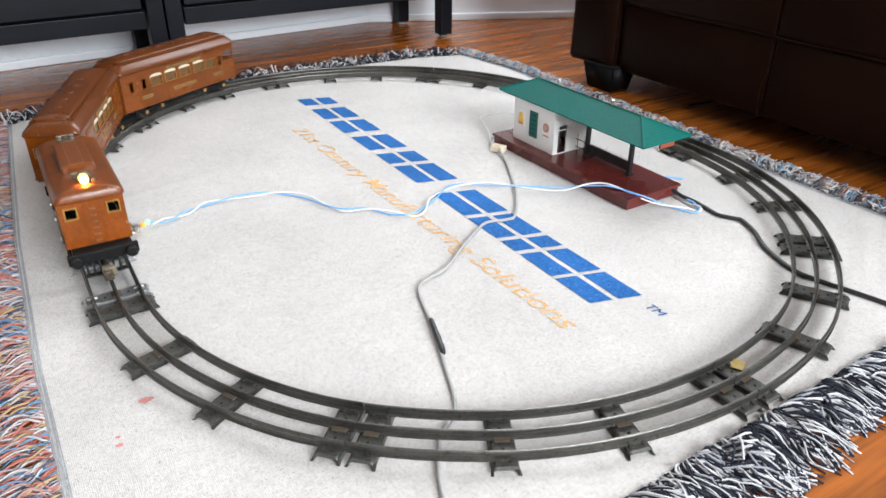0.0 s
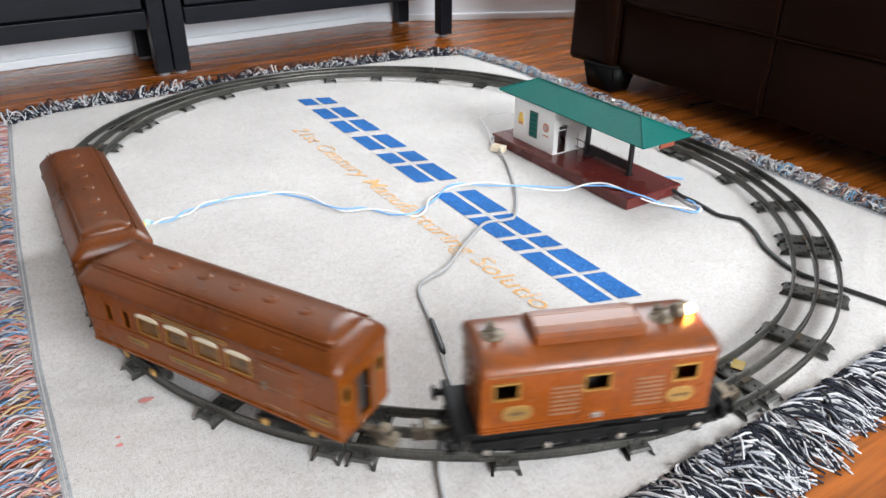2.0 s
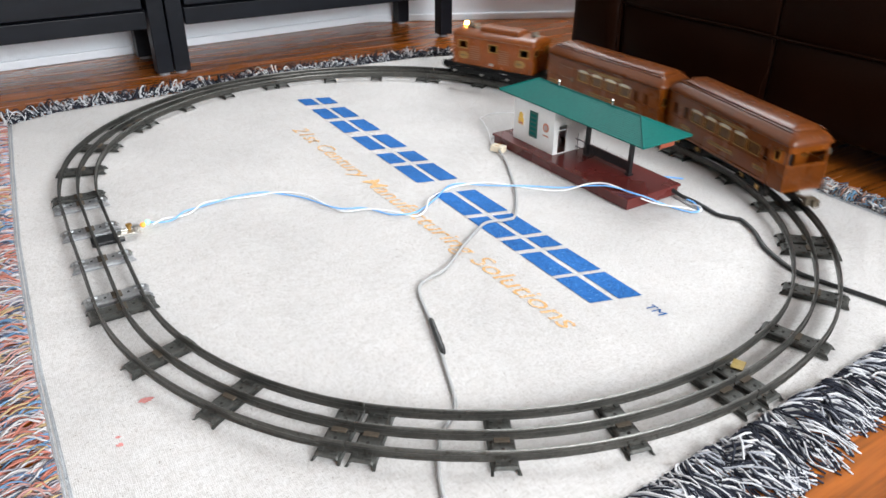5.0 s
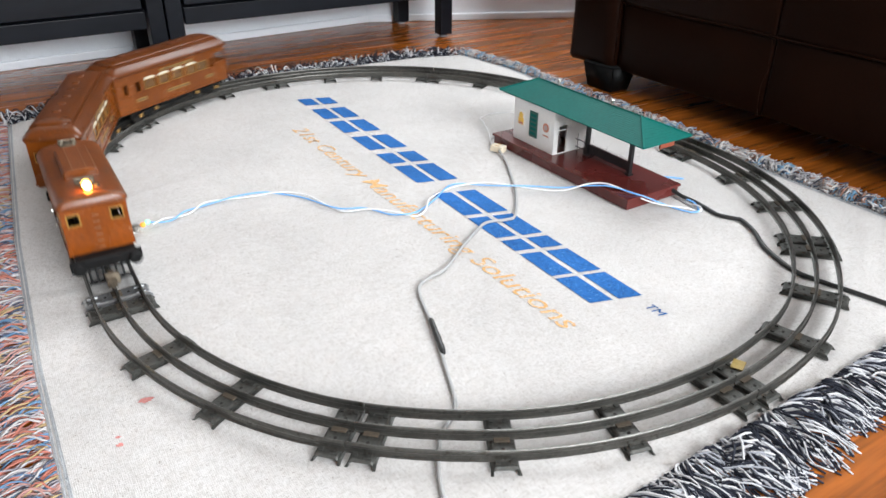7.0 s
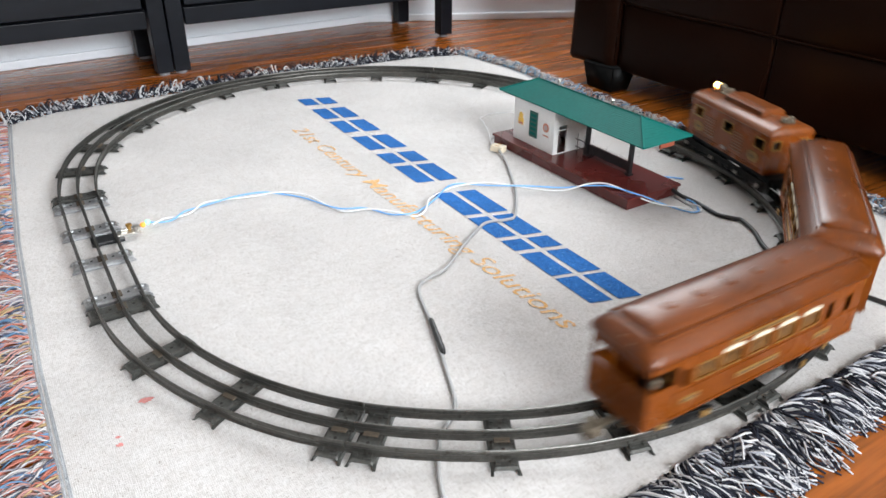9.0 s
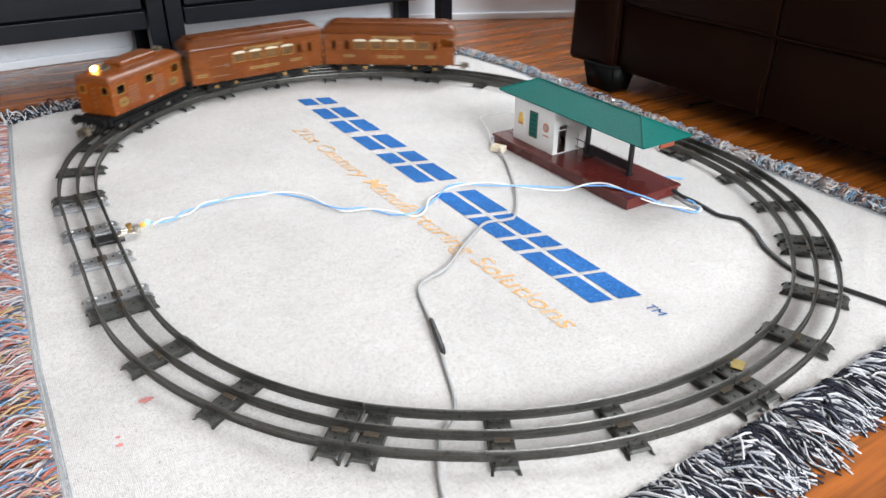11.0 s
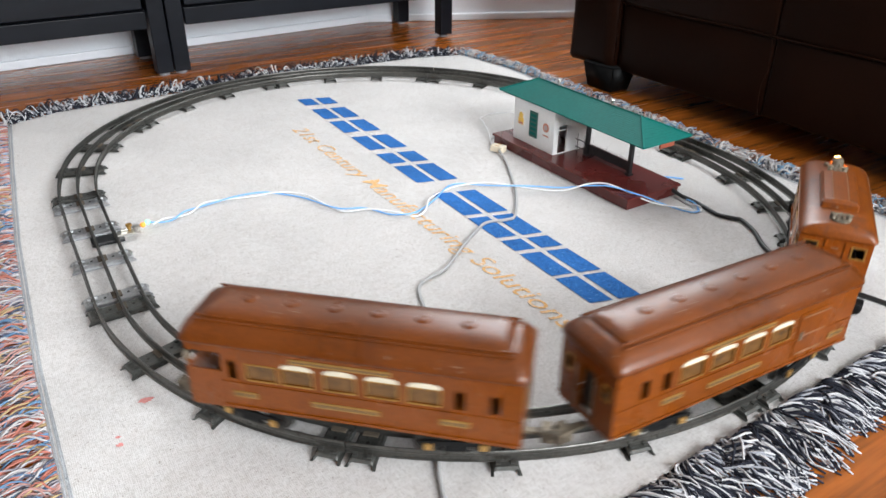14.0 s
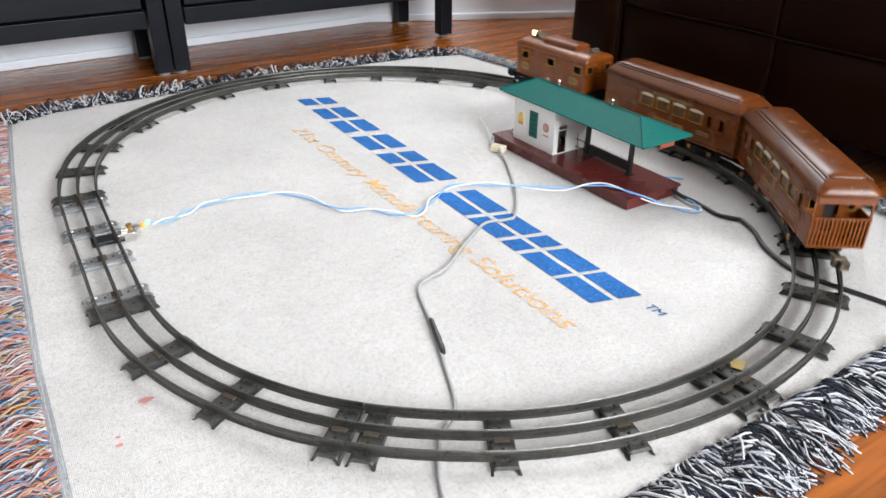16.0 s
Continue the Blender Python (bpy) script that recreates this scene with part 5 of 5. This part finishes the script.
for s in (-1, 1):
    y = s * (LW - 0.0075)
    ye = s * (LW + 0.0032)
    # pale strip: rubbed edge together with the light streak it reflects
    part("eave", box(C - LL + 0.004, C + LL - 0.004, ye - 0.0005, ye + 0.0005, Z1 + 0.0008, Z1 + 0.0022, 0.0002), M["rub"], lroof, "rubbed eave edge, its bright light streak put into the colour")
    part("gutter", box(C - LL + 0.012, C + LL - 0.012, y - 0.0007, y + 0.0007, Z1 + 0.0095, Z1 + 0.0116), M["rub"], lroof)
for u, big in ((C + 0.070, True), (C - 0.092, False)):
    pan = part("pantograph_base", lathe([(0.0115, RT - 0.004), (0.0115, RT + 0.0008), (0.0095, RT + 0.0016), (0.0050, RT + 0.0022)], 18, (u, 0, 0)), M["coupler"], lroof, "tarnished pantograph base")
    for s in (-1, 1):
        part("insulator", lathe([(0.0032, RT), (0.0042, RT + 0.002), (0.0030, RT + 0.004), (0.0042, RT + 0.006), (0.0022, RT + 0.0076)], 12, (u, s * 0.0085, 0)), M["coupler"], pan)
    bm = add_rod(bmesh.new(), (u, -0.012, RT + 0.0072), (u, 0.012, RT + 0.0072), 0.0011, n=8)
    add_rod(bm, (u - 0.008, -0.004, RT + 0.002), (u + 0.006, 0.0, RT + (0.011 if big else 0.006)), 0.0010, n=8)
    add_rod(bm, (u - 0.008, 0.004, RT + 0.002), (u + 0.006, 0.0, RT + (0.011 if big else 0.006)), 0.0010, n=8)
    part("pantograph_arm", bm, M["coupler"], pan)
part("bell", lathe([(0.0045, 0), (0.0042, 0.003), (0.0026, 0.0055), (0.0008, 0.0062)], 14, (C + 0.088, 0.012, RT - 0.002)), M["coupler"], lroof, "dull bell")
HU = C + 0.0925
lamp = part("headlight", lathe([(0.0042, RT - 0.008), (0.0030, RT - 0.003), (0.0030, RT + 0.0005), (0.0056, RT + 0.0012)], 14, (HU - 0.004, 0, 0)), M["coupler"], loco, "headlight stand with bare bulb")
part("housing", lathe([(0.0006, -0.0080), (0.0058, -0.0065), (0.0074, -0.003), (0.0074, 0.0030), (0.0064, 0.0034)], 16, (HU - 0.004, 0, RT + 0.0064), "x"), M["coupler"], lamp)
bulb = part("bulb", ball((HU + 0.0055, 0, RT + 0.0066), 0.0052, 1.0), M["bulb"], lamp, "glowing headlight bulb", smooth=True)
# running gear
bm = bmesh.new()
add_box(bm, C - 0.128, C + 0.128, -0.036, 0.036, 0.0445, 0.0530, 0.002)
for s in (-1, 1):
    add_box(bm, C + s * 0.1285 - 0.0035, C + s * 0.1285 + 0.0035, -0.0440, 0.0440, 0.0400, 0.0555, 0.002)
part("underframe", bm, M["black_metal"], loco, "black underframe and end beams")
for s in (-1, 1):
    for y in (-0.034, 0.034):
        part("buffer", lathe([(0.0035, 0), (0.0035, 0.006), (0.0078, 0.007), (0.0078, 0.0095), (0.005, 0.0105)] if s > 0 else [(0.0035, 0), (0.0035, -0.006), (0.0078, -0.007), (0.0078, -0.0095), (0.005, -0.0105)],
                             14, (C + s * 0.132, y, 0.0475), "x"), M["black_metal"], loco)
    pilot = part("pilot", box(C + s * 0.1335 - 0.003, C + s * 0.1335 + 0.003, -0.027, 0.027, 0.0215, 0.0245), M["black_metal"], loco, "black slatted pilot")
    for k in range(7):
        y = -0.024 + k * 0.008
        part("pilot_bar", rod((C + s * 0.130, y, 0.0410), (C + s * (0.137 + 0.004 * (1 - abs(k - 3) / 3)), y, 0.0225), 0.0014, n=6), M["black_metal"], pilot)
    coupler(loco, C + s * 0.128, s, 0.031)
for s in (-1, 1):
    y = s * 0.0385
    bm = bmesh.new()
    add_box(bm, C - 0.118, C + 0.118, y - 0.0015, y + 0.0015, 0.0330, 0.0442, 0.0008)
    for u in (-0.104, -0.072, -0.020, 0.0, 0.020, 0.072, 0.104):
        add_box(bm, C + u - 0.005, C + u + 0.005, y - 0.0025, y + 0.0025, 0.0265, 0.0400, 0.001)
    add_box(bm, C - 0.070, C + 0.070, y - 0.0012, y + 0.0012, 0.0255, 0.0285)
    frame_side = part("side_frame", bm, M["black_metal"], loco, "black cast side frame")
    for u in (-0.104, -0.046, 0.026, 0.104):
        part("journal", lathe([(0.0034, 0), (0.0034, s * 0.0022), (0.0016, s * 0.003)], 10, (C + u, y + s * 0.0026, 0.0345), "y"), M["steel"], frame_side)
LOCO_WHEELS = [(wheel_set(loco, u, 0.0205, RAIL_TOP + 0.0195, 0.033), u, 0.0205) for u in (-0.045, 0.045)]
for u in (-0.088, 0.104):
    LOCO_WHEELS.append((wheel_set(loco, u, 0.0125, RAIL_TOP + 0.0118, 0.032), u, 0.0160))


# ---- passenger cars ----
def passenger_car(label, half, windows, narrow, door, observation, plates):
    car = empty("toy_passenger_car", pose(0, 0, 0), label, "toy train car", "passenger cars of the train")
    L, W, z0, z1 = half, 0.0395, 0.0455, 0.1190
    back = -L if not observation else -L + 0.037
    wz0, wz1 = 0.0815, 0.0985
    for s in (-1, 1):
        at, turn = ((0, -W, 0), 0) if s < 0 else ((0, W, 0), 180)
        fl = (lambda a, b: (a, b)) if s < 0 else (lambda a, b: (-b, -a))
        holes = [(*fl(u - 0.0143, u + 0.0143), wz0, wz1) for u in windows] + [(*fl(u - 0.0045, u + 0.0045), wz0 - 0.001, wz1 + 0.002) for u in narrow]
        a, b = fl(back, L)
        side = part("side_wall", holed_wall(a, b, z0, z1, holes, 0.0012, at, turn), M["car_paint"], car)
        for k, (a, b, c, d) in enumerate(holes):
            wide = b - a > 0.02
            fr = part("window_frame", frame_ring(a, b, c, d, 0.0014 if wide else 0.0010, 0.0007, at, turn), M["brass"] if wide else M["car_paint"], side, "brass window frame" if wide else "")
            if wide:
                bm = box(a + 0.0001, b - 0.0001, 0.0014, 0.0019, c + 0.0001, d - 0.0001)
                bm.transform(pose(*at, 0, 0, turn))
                part("pane", bm, M["pane"], side)
                if k != door.get("plain", -1):
                    bm = bmesh.new()          # cream arched fanlight over the window
                    n = 10
                    w = (b - a) / 2 + 0.0012
                    arch = [(((a + b) / 2) + w * math.cos(t), d + 0.0016 + 0.0050 * math.sin(t) ** 0.6) for t in [math.pi * i / n for i in range(n + 1)]]
                    f1 = [bm.verts.new((x, -0.0010, z)) for x, z in arch]
                    f0 = [bm.verts.new((x, 0.0, z)) for x, z in arch]
                    bm.faces.new(f1)
                    for i in range(n):
                        bm.faces.new((f1[i], f0[i], f0[i + 1], f1[i + 1]))
                    bm.faces.new((f1[0], f1[n], f0[n], f0[0]))
                    bmesh.ops.recalc_face_normals(bm, faces=bm.faces)
                    bm.transform(pose(*at, 0, 0, turn))
                    part("fanlight", bm, M["cream"], side, "cream arched fanlight")
        for a, b, c, d in plates:
            a, b = fl(a, b)
            bm = box(a, b, -0.0009, 0.0002, c, d, 0.0003)
            bm.transform(pose(*at, 0, 0, turn))
            part("name_plate", bm, M["plate"], side, "brass plate")
            bm = bars(a + 0.002, b - 0.002, c + 0.0018, d - 0.0018, 6, -0.0009, -1)
            bm.transform(pose(*at, 0, 0, turn))
            tagged(part("plate_bar", bm, M["ink"], side), kind="stuff")
        if "slide" in door:
            a, b = fl(*door["slide"])
            bm = box(a, b, -0.0011, 0.0002, z0 + 0.006, z1 - 0.012, 0.0005)
            bm.transform(pose(*at, 0, 0, turn))
            dd = part("sliding_door", bm, M["car_paint"], side)
            for za, zb in ((z0 + 0.010, z0 + 0.012), (0.078, 0.0795), (z1 - 0.018, z1 - 0.0165)):
                bm = box(a + 0.004, b - 0.004, -0.0018, -0.0011, za, zb)
                bm.transform(pose(*at, 0, 0, turn))
                part("door_moulding", bm, M["rub"], dd)
            hx = a + 0.006 if s < 0 else b - 0.006
            bm = box(hx - 0.002, hx + 0.002, -0.0026, -0.0011, 0.074, 0.084, 0.0005)
            bm.transform(pose(*at, 0, 0, turn))
            part("handle", bm, M["coupler"], dd)
            for x in (a - 0.006, b + 0.012):  # rivets beside the door
                for i in range(6):
                    bm = box(x - 0.0007, x + 0.0007, -0.0008, 0.0, z0 + 0.012 + i * 0.009, z0 + 0.0134 + i * 0.009)
                    bm.transform(pose(*at, 0, 0, turn))
                    part("rivet", bm, M["rub"], side)
        bm = bmesh.new()
        add_box(bm, *fl(back, L), -0.0012, 0.0, 0.0755, 0.0765)
        add_box(bm, *fl(back, L), -0.0016, 0.0, z0, z0 + 0.0030)
        add_box(bm, *fl(back, L), -0.0014, 0.0, z1 - 0.0035, z1 - 0.0015)
        bm.transform(pose(*at, 0, 0, turn))
        part("belt_line", bm, M["car_paint"], side)
    for s in (-1, 1):
        x = L if s > 0 else back
        at, turn = ((x, 0, 0), 90 if s > 0 else -90)
        holes = [(-0.0100, 0.0100, z0 + 0.004, 0.100), (-0.0310, -0.0230, 0.084, 0.0985), (0.0230, 0.0310, 0.084, 0.0985)]
        end = part("end_wall", holed_wall(-W + 0.0013, W - 0.0013, z0, z1, holes, 0.0012, at, turn), M["car_paint"], car)
        for a, b, c, d in holes[1:]:
            part("window_frame", frame_ring(a, b, c, d, 0.0014, 0.0007, at, turn), M["brass"], end, "brass window frame")
        # door sheet whose near-black colour holds the shade of the recess
        bm = box(-0.0099, 0.0099, 0.0060, 0.0068, z0 + 0.0042, 0.0999)
        bm.transform(pose(*at, 0, 0, turn))
        part("end_door", bm, M["dark"], end, "end door, near-black for the shade of its recess")
        if not (observation and s < 0):
            bm = bmesh.new()
            for y in (-0.013, 0.013):
                add_rod(bm, (x + s * 0.003, y, z0 + 0.004), (x + s * 0.003, y, 0.100), 0.0007, n=6)
            part("handrail", bm, M["coupler"], end)
    part("floor_plate", box(-L, L, -W + 0.0014, W - 0.0014, z0 - 0.0035, z0 - 0.0002, 0.0006), M["car_paint"], car)
    if observation:                           # open platform with railing at the rear
        for y in (-W + 0.0015, W - 0.0015):
            x = -L + 0.0038
            part("platform_post", box(x - 0.0013, x + 0.0013, y - 0.0013, y + 0.0013, z0, z1), M["car_paint"], car)
        deck = part("railing", box(-L, -L + 0.0022, -W, W, 0.0845, 0.0870, 0.0004), M["car_paint"], car, "brown slatted platform railing")
        for y in (-W, W - 0.0022):
            part("side_rail", box(-L + 0.0023, -L + 0.0365, y, y + 0.0022, 0.0845, 0.0870, 0.0004), M["car_paint"], deck)
        for k in range(15):
            y = -W + 0.002 + k * (2 * W - 0.004) / 14
            part("baluster", box(-L + 0.0004, -L + 0.0018, y - 0.0013, y + 0.0013, z0, 0.0844), M["car_paint"], deck)
        for y in (-W + 0.0004, W - 0.0018):
            part("side_panel", box(-L + 0.0023, -L + 0.0365, y, y + 0.0014, z0, 0.0844), M["car_paint"], deck)
            part("header", box(-L + 0.0052, -L + 0.0368, y, y + 0.0014, 0.1080, z1), M["car_paint"], car)
        part("header", box(-L + 0.0004, -L + 0.0024, -W + 0.003, W - 0.003, 0.1075, z1), M["car_paint"], car, "brown panel under the platform roof")
        part("marker_lamp", lathe([(0.003, 0), (0.0036, 0.003), (0.0036, 0.007), (0.001, 0.010)], 10, (-L + 0.004, -W - 0.002, 0.0990)), M["coupler"], car, "small marker lamp")
    e = 0.0045
    bm = loft([(L + e, W + e, z1 + 0.0002, 0.010), (L + e, W + e, z1 + 0.0024, 0.010), (L + e - 0.0008, W + e - 0.0012, z1 + 0.0060, 0.011), (L + e - 0.0024, W - 0.0008, z1 + 0.0100, 0.012),
               (L + e - 0.0052, W - 0.0040, z1 + 0.0138, 0.013), (L + e - 0.0094, W - 0.0075, z1 + 0.0168, 0.013), (L + e - 0.0150, W - 0.0105, z1 + 0.0188, 0.013), (L + e - 0.0210, W - 0.0125, z1 + 0.0196, 0.012)], True)
    roof = part("roof", bm, M["roof_paint"], car, "rounded glossy brown roof", smooth=True)
    bm = loft([(L - 0.0140, W - 0.0118, z1 + 0.0170, 0.010), (L - 0.0142, W - 0.0120, z1 + 0.0216, 0.010), (L - 0.0156, W - 0.0134, z1 + 0.0230, 0.010), (L - 0.0180, W - 0.0170, z1 + 0.0246, 0.010),
               (L - 0.0220, W - 0.0235, z1 + 0.0262, 0.009), (L - 0.0290, 0.0070, z1 + 0.0272, 0.006), (L - 0.037, 0.001, z1 + 0.0274, 0.0008)])
    part("clerestory", bm, M["roof_paint"], roof, "low raised clerestory roof", smooth=True)
    for s in (-1, 1):
        for dy, dz, r in ((-0.0125, 0.0212, 0.0011), (-0.0086, 0.0186, 0.0012)):
            part("seam", rod((-L + 0.012, s * (W + dy), z1 + dz), (L - 0.012, s * (W + dy), z1 + dz), r, n=8), M["roof_paint"], roof)
    for k in range(6):
        u = -0.105 + k * 0.042
        bm = lathe([(0.0074, z1 + 0.0262), (0.0072, z1 + 0.0276), (0.0056, z1 + 0.0288), (0.0030, z1 + 0.0290), (0.0006, z1 + 0.0286)], 18, (u, 0, 0))
        part("roof_vent", bm, M["roof_paint"], roof)
    bm = bmesh.new()
    add_box(bm, -L + 0.006, L - 0.006, -0.006, 0.006, 0.0365, 0.0404)
    add_box(bm, -0.042, 0.042, -0.026, 0.026, 0.0300, 0.0403, 0.003)
    part("underframe", bm, M["black_metal"], car, "black underframe with battery box")
    trucks = []
    for u in (-0.095, 0.095):
        tr = part("truck", box(-0.028, 0.028, -0.010, 0.010, 0.0330, 0.0372, 0.001), M["black_metal"], car, "black four-wheel truck", at=pose(u, 0, 0))
        for s in (-1, 1):
            y = s * 0.0360
            bm = bmesh.new()
            add_box(bm, -0.037, 0.037, y - 0.0013, y + 0.0013, 0.0330, 0.0385, 0.0006)
            add_box(bm, -0.012, 0.012, y - 0.0013, y + 0.0013, 0.0270, 0.0330)
            add_box(bm, -0.005, 0.005, min(y, s * 0.008), max(y, s * 0.008), 0.0340, 0.0365)
            for x in (-0.026, 0.026):
                add_box(bm, x - 0.0055, x + 0.0055, y - 0.0016, y + 0.0016, 0.0290, 0.0392, 0.0006)
            part("truck_side", bm, M["black_metal"], tr)
            for x in (-0.026, 0.026):
                part("journal_box", box(x - 0.0034, x + 0.0034, min(y + s * 0.0014, y + s * 0.0044), max(y + s * 0.0014, y + s * 0.0044), 0.0305, 0.0372, 0.0007), M["copper"], tr, "copper journal box")
        ws = [(wheel_set(tr, x, 0.0130, RAIL_TOP + 0.0126, 0.032), x, 0.0205) for x in (-0.026, 0.026)]
        trucks.append((tr, u, ws))
    coupler(car, L - 0.004, 1, 0.031)
    coupler(car, -L + 0.004, -1, 0.031)
    return car, trucks


car_a, trucks_a = passenger_car("brown enamelled tinplate toy baggage and passenger car", 0.1655, [-0.0721, -0.0319, 0.0088, 0.0494], [-0.1307, -0.1042], {"slide": (0.0754, 0.1227)}, False,
                                [(-0.0617, 0.0357, 0.1065, 0.112), (-0.0465, 0.0272, 0.059, 0.0655), (-0.1071, -0.0796, 0.062, 0.069), (0.1308, 0.1563, 0.058, 0.065)])
car_b, trucks_b = passenger_car("brown enamelled tinplate toy observation car with open rear platform", 0.1610, [-0.0839, -0.0484, -0.0073, 0.0329, 0.0722], [-0.1132, 0.1048, 0.137], {"plain": 0}, True,
                                [(-0.055, 0.0414, 0.1065, 0.112), (-0.0361, 0.0301, 0.059, 0.0655), (-0.1146, -0.09, 0.059, 0.066), (0.0868, 0.1143, 0.06, 0.067)])


# ---------------- floor boards ----------------
rng = random.Random(11)
PW = 0.0825
y = Y0
boards = {}
while y < Y1 - 0.001:
    x = X0 + 0.001
    while x < X1 - 0.01:
        ln = rng.choice((0.62, 0.84, 1.05, 1.27))
        ln = min(ln, X1 - 0.001 - x)
        if X1 - 0.001 - (x + ln) < 0.25:
            ln = X1 - 0.001 - x
        key = round(ln, 2)
        w = min(PW, Y1 - y)
        if (key, w) not in boards:
            boards[key, w] = mesh_of("plank", box(0, ln - 0.0007, 0, w - 0.0007, -0.006, 0.0, 0.0005), M["wood"])
        part("plank", boards[key, w], None, floor, at=pose(x, y, FLOOR))
        x += ln
    y += PW


# ---------------- what moves ----------------
# arc length of the locomotive's wheelbase centre along the oval, second by second
RUN = [(0.0, 0.1280), (0.5, 0.3150), (1.0, 0.5180), (1.5, 0.7265), (2.0, 0.9600), (2.5, 1.1880), (3.0, 1.4000), (3.5, 1.6400), (4.0, 1.8930), (4.2, 2.0110), (6.3, 3.5160), (6.5, 3.6880), (6.7, 3.8580), (7.0, 4.1040), (7.2, 4.2760), (7.5, 4.5460), (7.8, 4.8200), (8.1, 5.0790), (8.4, 5.3340), (8.7, 5.5640), (9.0, 5.7850), (9.2, 5.9510), (11.3, 7.6730), (11.7, 7.9460), (12.0, 8.1360), (12.5, 8.4840), (13.0, 8.8380), (13.5, 9.1310), (14.0, 9.3740), (14.5, 9.6030), (15.0, 9.7980), (15.5, 10.0030), (16.0, 10.2490)]
# slack of the couplings along the oval: (arc length of the car ahead's follower, distance)
SLACK_A = [(0.0, 0.325), (0.2, 0.337), (0.4, 0.35), (0.62, 0.355), (0.84, 0.357), (1.06, 0.337), (1.14, 0.331), (1.3, 0.327), (1.6, 0.324), (1.9, 0.329), (2.1, 0.329), (2.5, 0.323), (3.2, 0.317), (3.6, 0.321), (3.9545, 0.325)]
SLACK_B = [(0.0, 0.34), (0.2, 0.341), (0.4, 0.355), (0.52, 0.369), (0.7, 0.376), (0.78, 0.378), (0.86, 0.37), (0.95, 0.37), (1.06, 0.354), (1.15, 0.346), (1.25, 0.347), (1.35, 0.351), (1.6, 0.35), (1.9, 0.343), (2.5, 0.347), (3.2, 0.358), (3.45, 0.35), (3.7, 0.343), (3.9545, 0.34)]


def follow(s, slack, first):
    d = first
    for _ in range(4):
        d = float(np.interp((s - d) % PER, [q[0] for q in slack], [q[1] for q in slack]))
    return s - d


def run_a(t):
    return follow(run(t), SLACK_A, 0.32)


def run_b(t):
    return follow(run_a(t), SLACK_B, 0.36)


def run(t):
    """Monotone cubic through RUN."""
    n = len(RUN)
    i = max(0, min(n - 2, sum(1 for q in RUN if q[0] <= t) - 1))

    def slope(k):
        if k == 0:
            return (RUN[1][1] - RUN[0][1]) / (RUN[1][0] - RUN[0][0])
        if k == n - 1:
            return (RUN[-1][1] - RUN[-2][1]) / (RUN[-1][0] - RUN[-2][0])
        h0, h1 = RUN[k][0] - RUN[k - 1][0], RUN[k + 1][0] - RUN[k][0]
        d0, d1 = (RUN[k][1] - RUN[k - 1][1]) / h0, (RUN[k + 1][1] - RUN[k][1]) / h1
        return (d0 * h1 + d1 * h0) / (h0 + h1)
    (ta, a), (tb, b) = RUN[i], RUN[i + 1]
    h = tb - ta
    u = (t - ta) / h
    return (2 * u ** 3 - 3 * u * u + 1) * a + (u ** 3 - 2 * u * u + u) * h * slope(i) + (-2 * u ** 3 + 3 * u * u) * b + (u ** 3 - u * u) * h * slope(i + 1)


def chord(s, base):
    """Pose of a vehicle whose two pivots stand on the track base apart."""
    f, b = path(s + base / 2), path(s - base / 2)
    d, c = f - b, (f + b) / 2
    return Matrix.Translation(c) @ pose(0, 0, 0, 0, 0, math.degrees(math.atan2(d.y, d.x)))


def roll(ws, u, z, r, times, dist):
    rows, turned, last = [], 0.0, None
    for t in times:
        s = dist(t)
        if last is not None:
            turned += min(radians(85), (s - last) / r)
        last = s
        rows.append((t, pose(u, 0, z) @ Matrix.Rotation(turned, 4, "Y")))
    walk(ws, rows)


def motions():
    times = [k / 10 for k in range(161)]
    fine = [k / 30 for k in range(481)]
    walk(loco, [(t, chord(run(t), 0.12)) for t in times])
    for ws, u, r in LOCO_WHEELS:
        roll(ws, u, ws.matrix_basis.translation.z, r, fine, run)
    for car, trucks, place in ((car_a, trucks_a, run_a), (car_b, trucks_b, run_b)):
        walk(car, [(t, chord(place(t), 0.190)) for t in times])
        for tr, u, wheels in trucks:
            rows = []
            for t in times:
                m = chord(place(t), 0.190)
                w = chord(place(t) + u, 0.052)
                yaw = math.degrees(math.atan2((m.inverted() @ w)[1][0], (m.inverted() @ w)[0][0]))
                rows.append((t, pose(u, 0, 0, 0, 0, yaw)))
            walk(tr, rows)
            for ws, x, r in wheels:
                roll(ws, x, ws.matrix_basis.translation.z, r, fine, run)


motions()
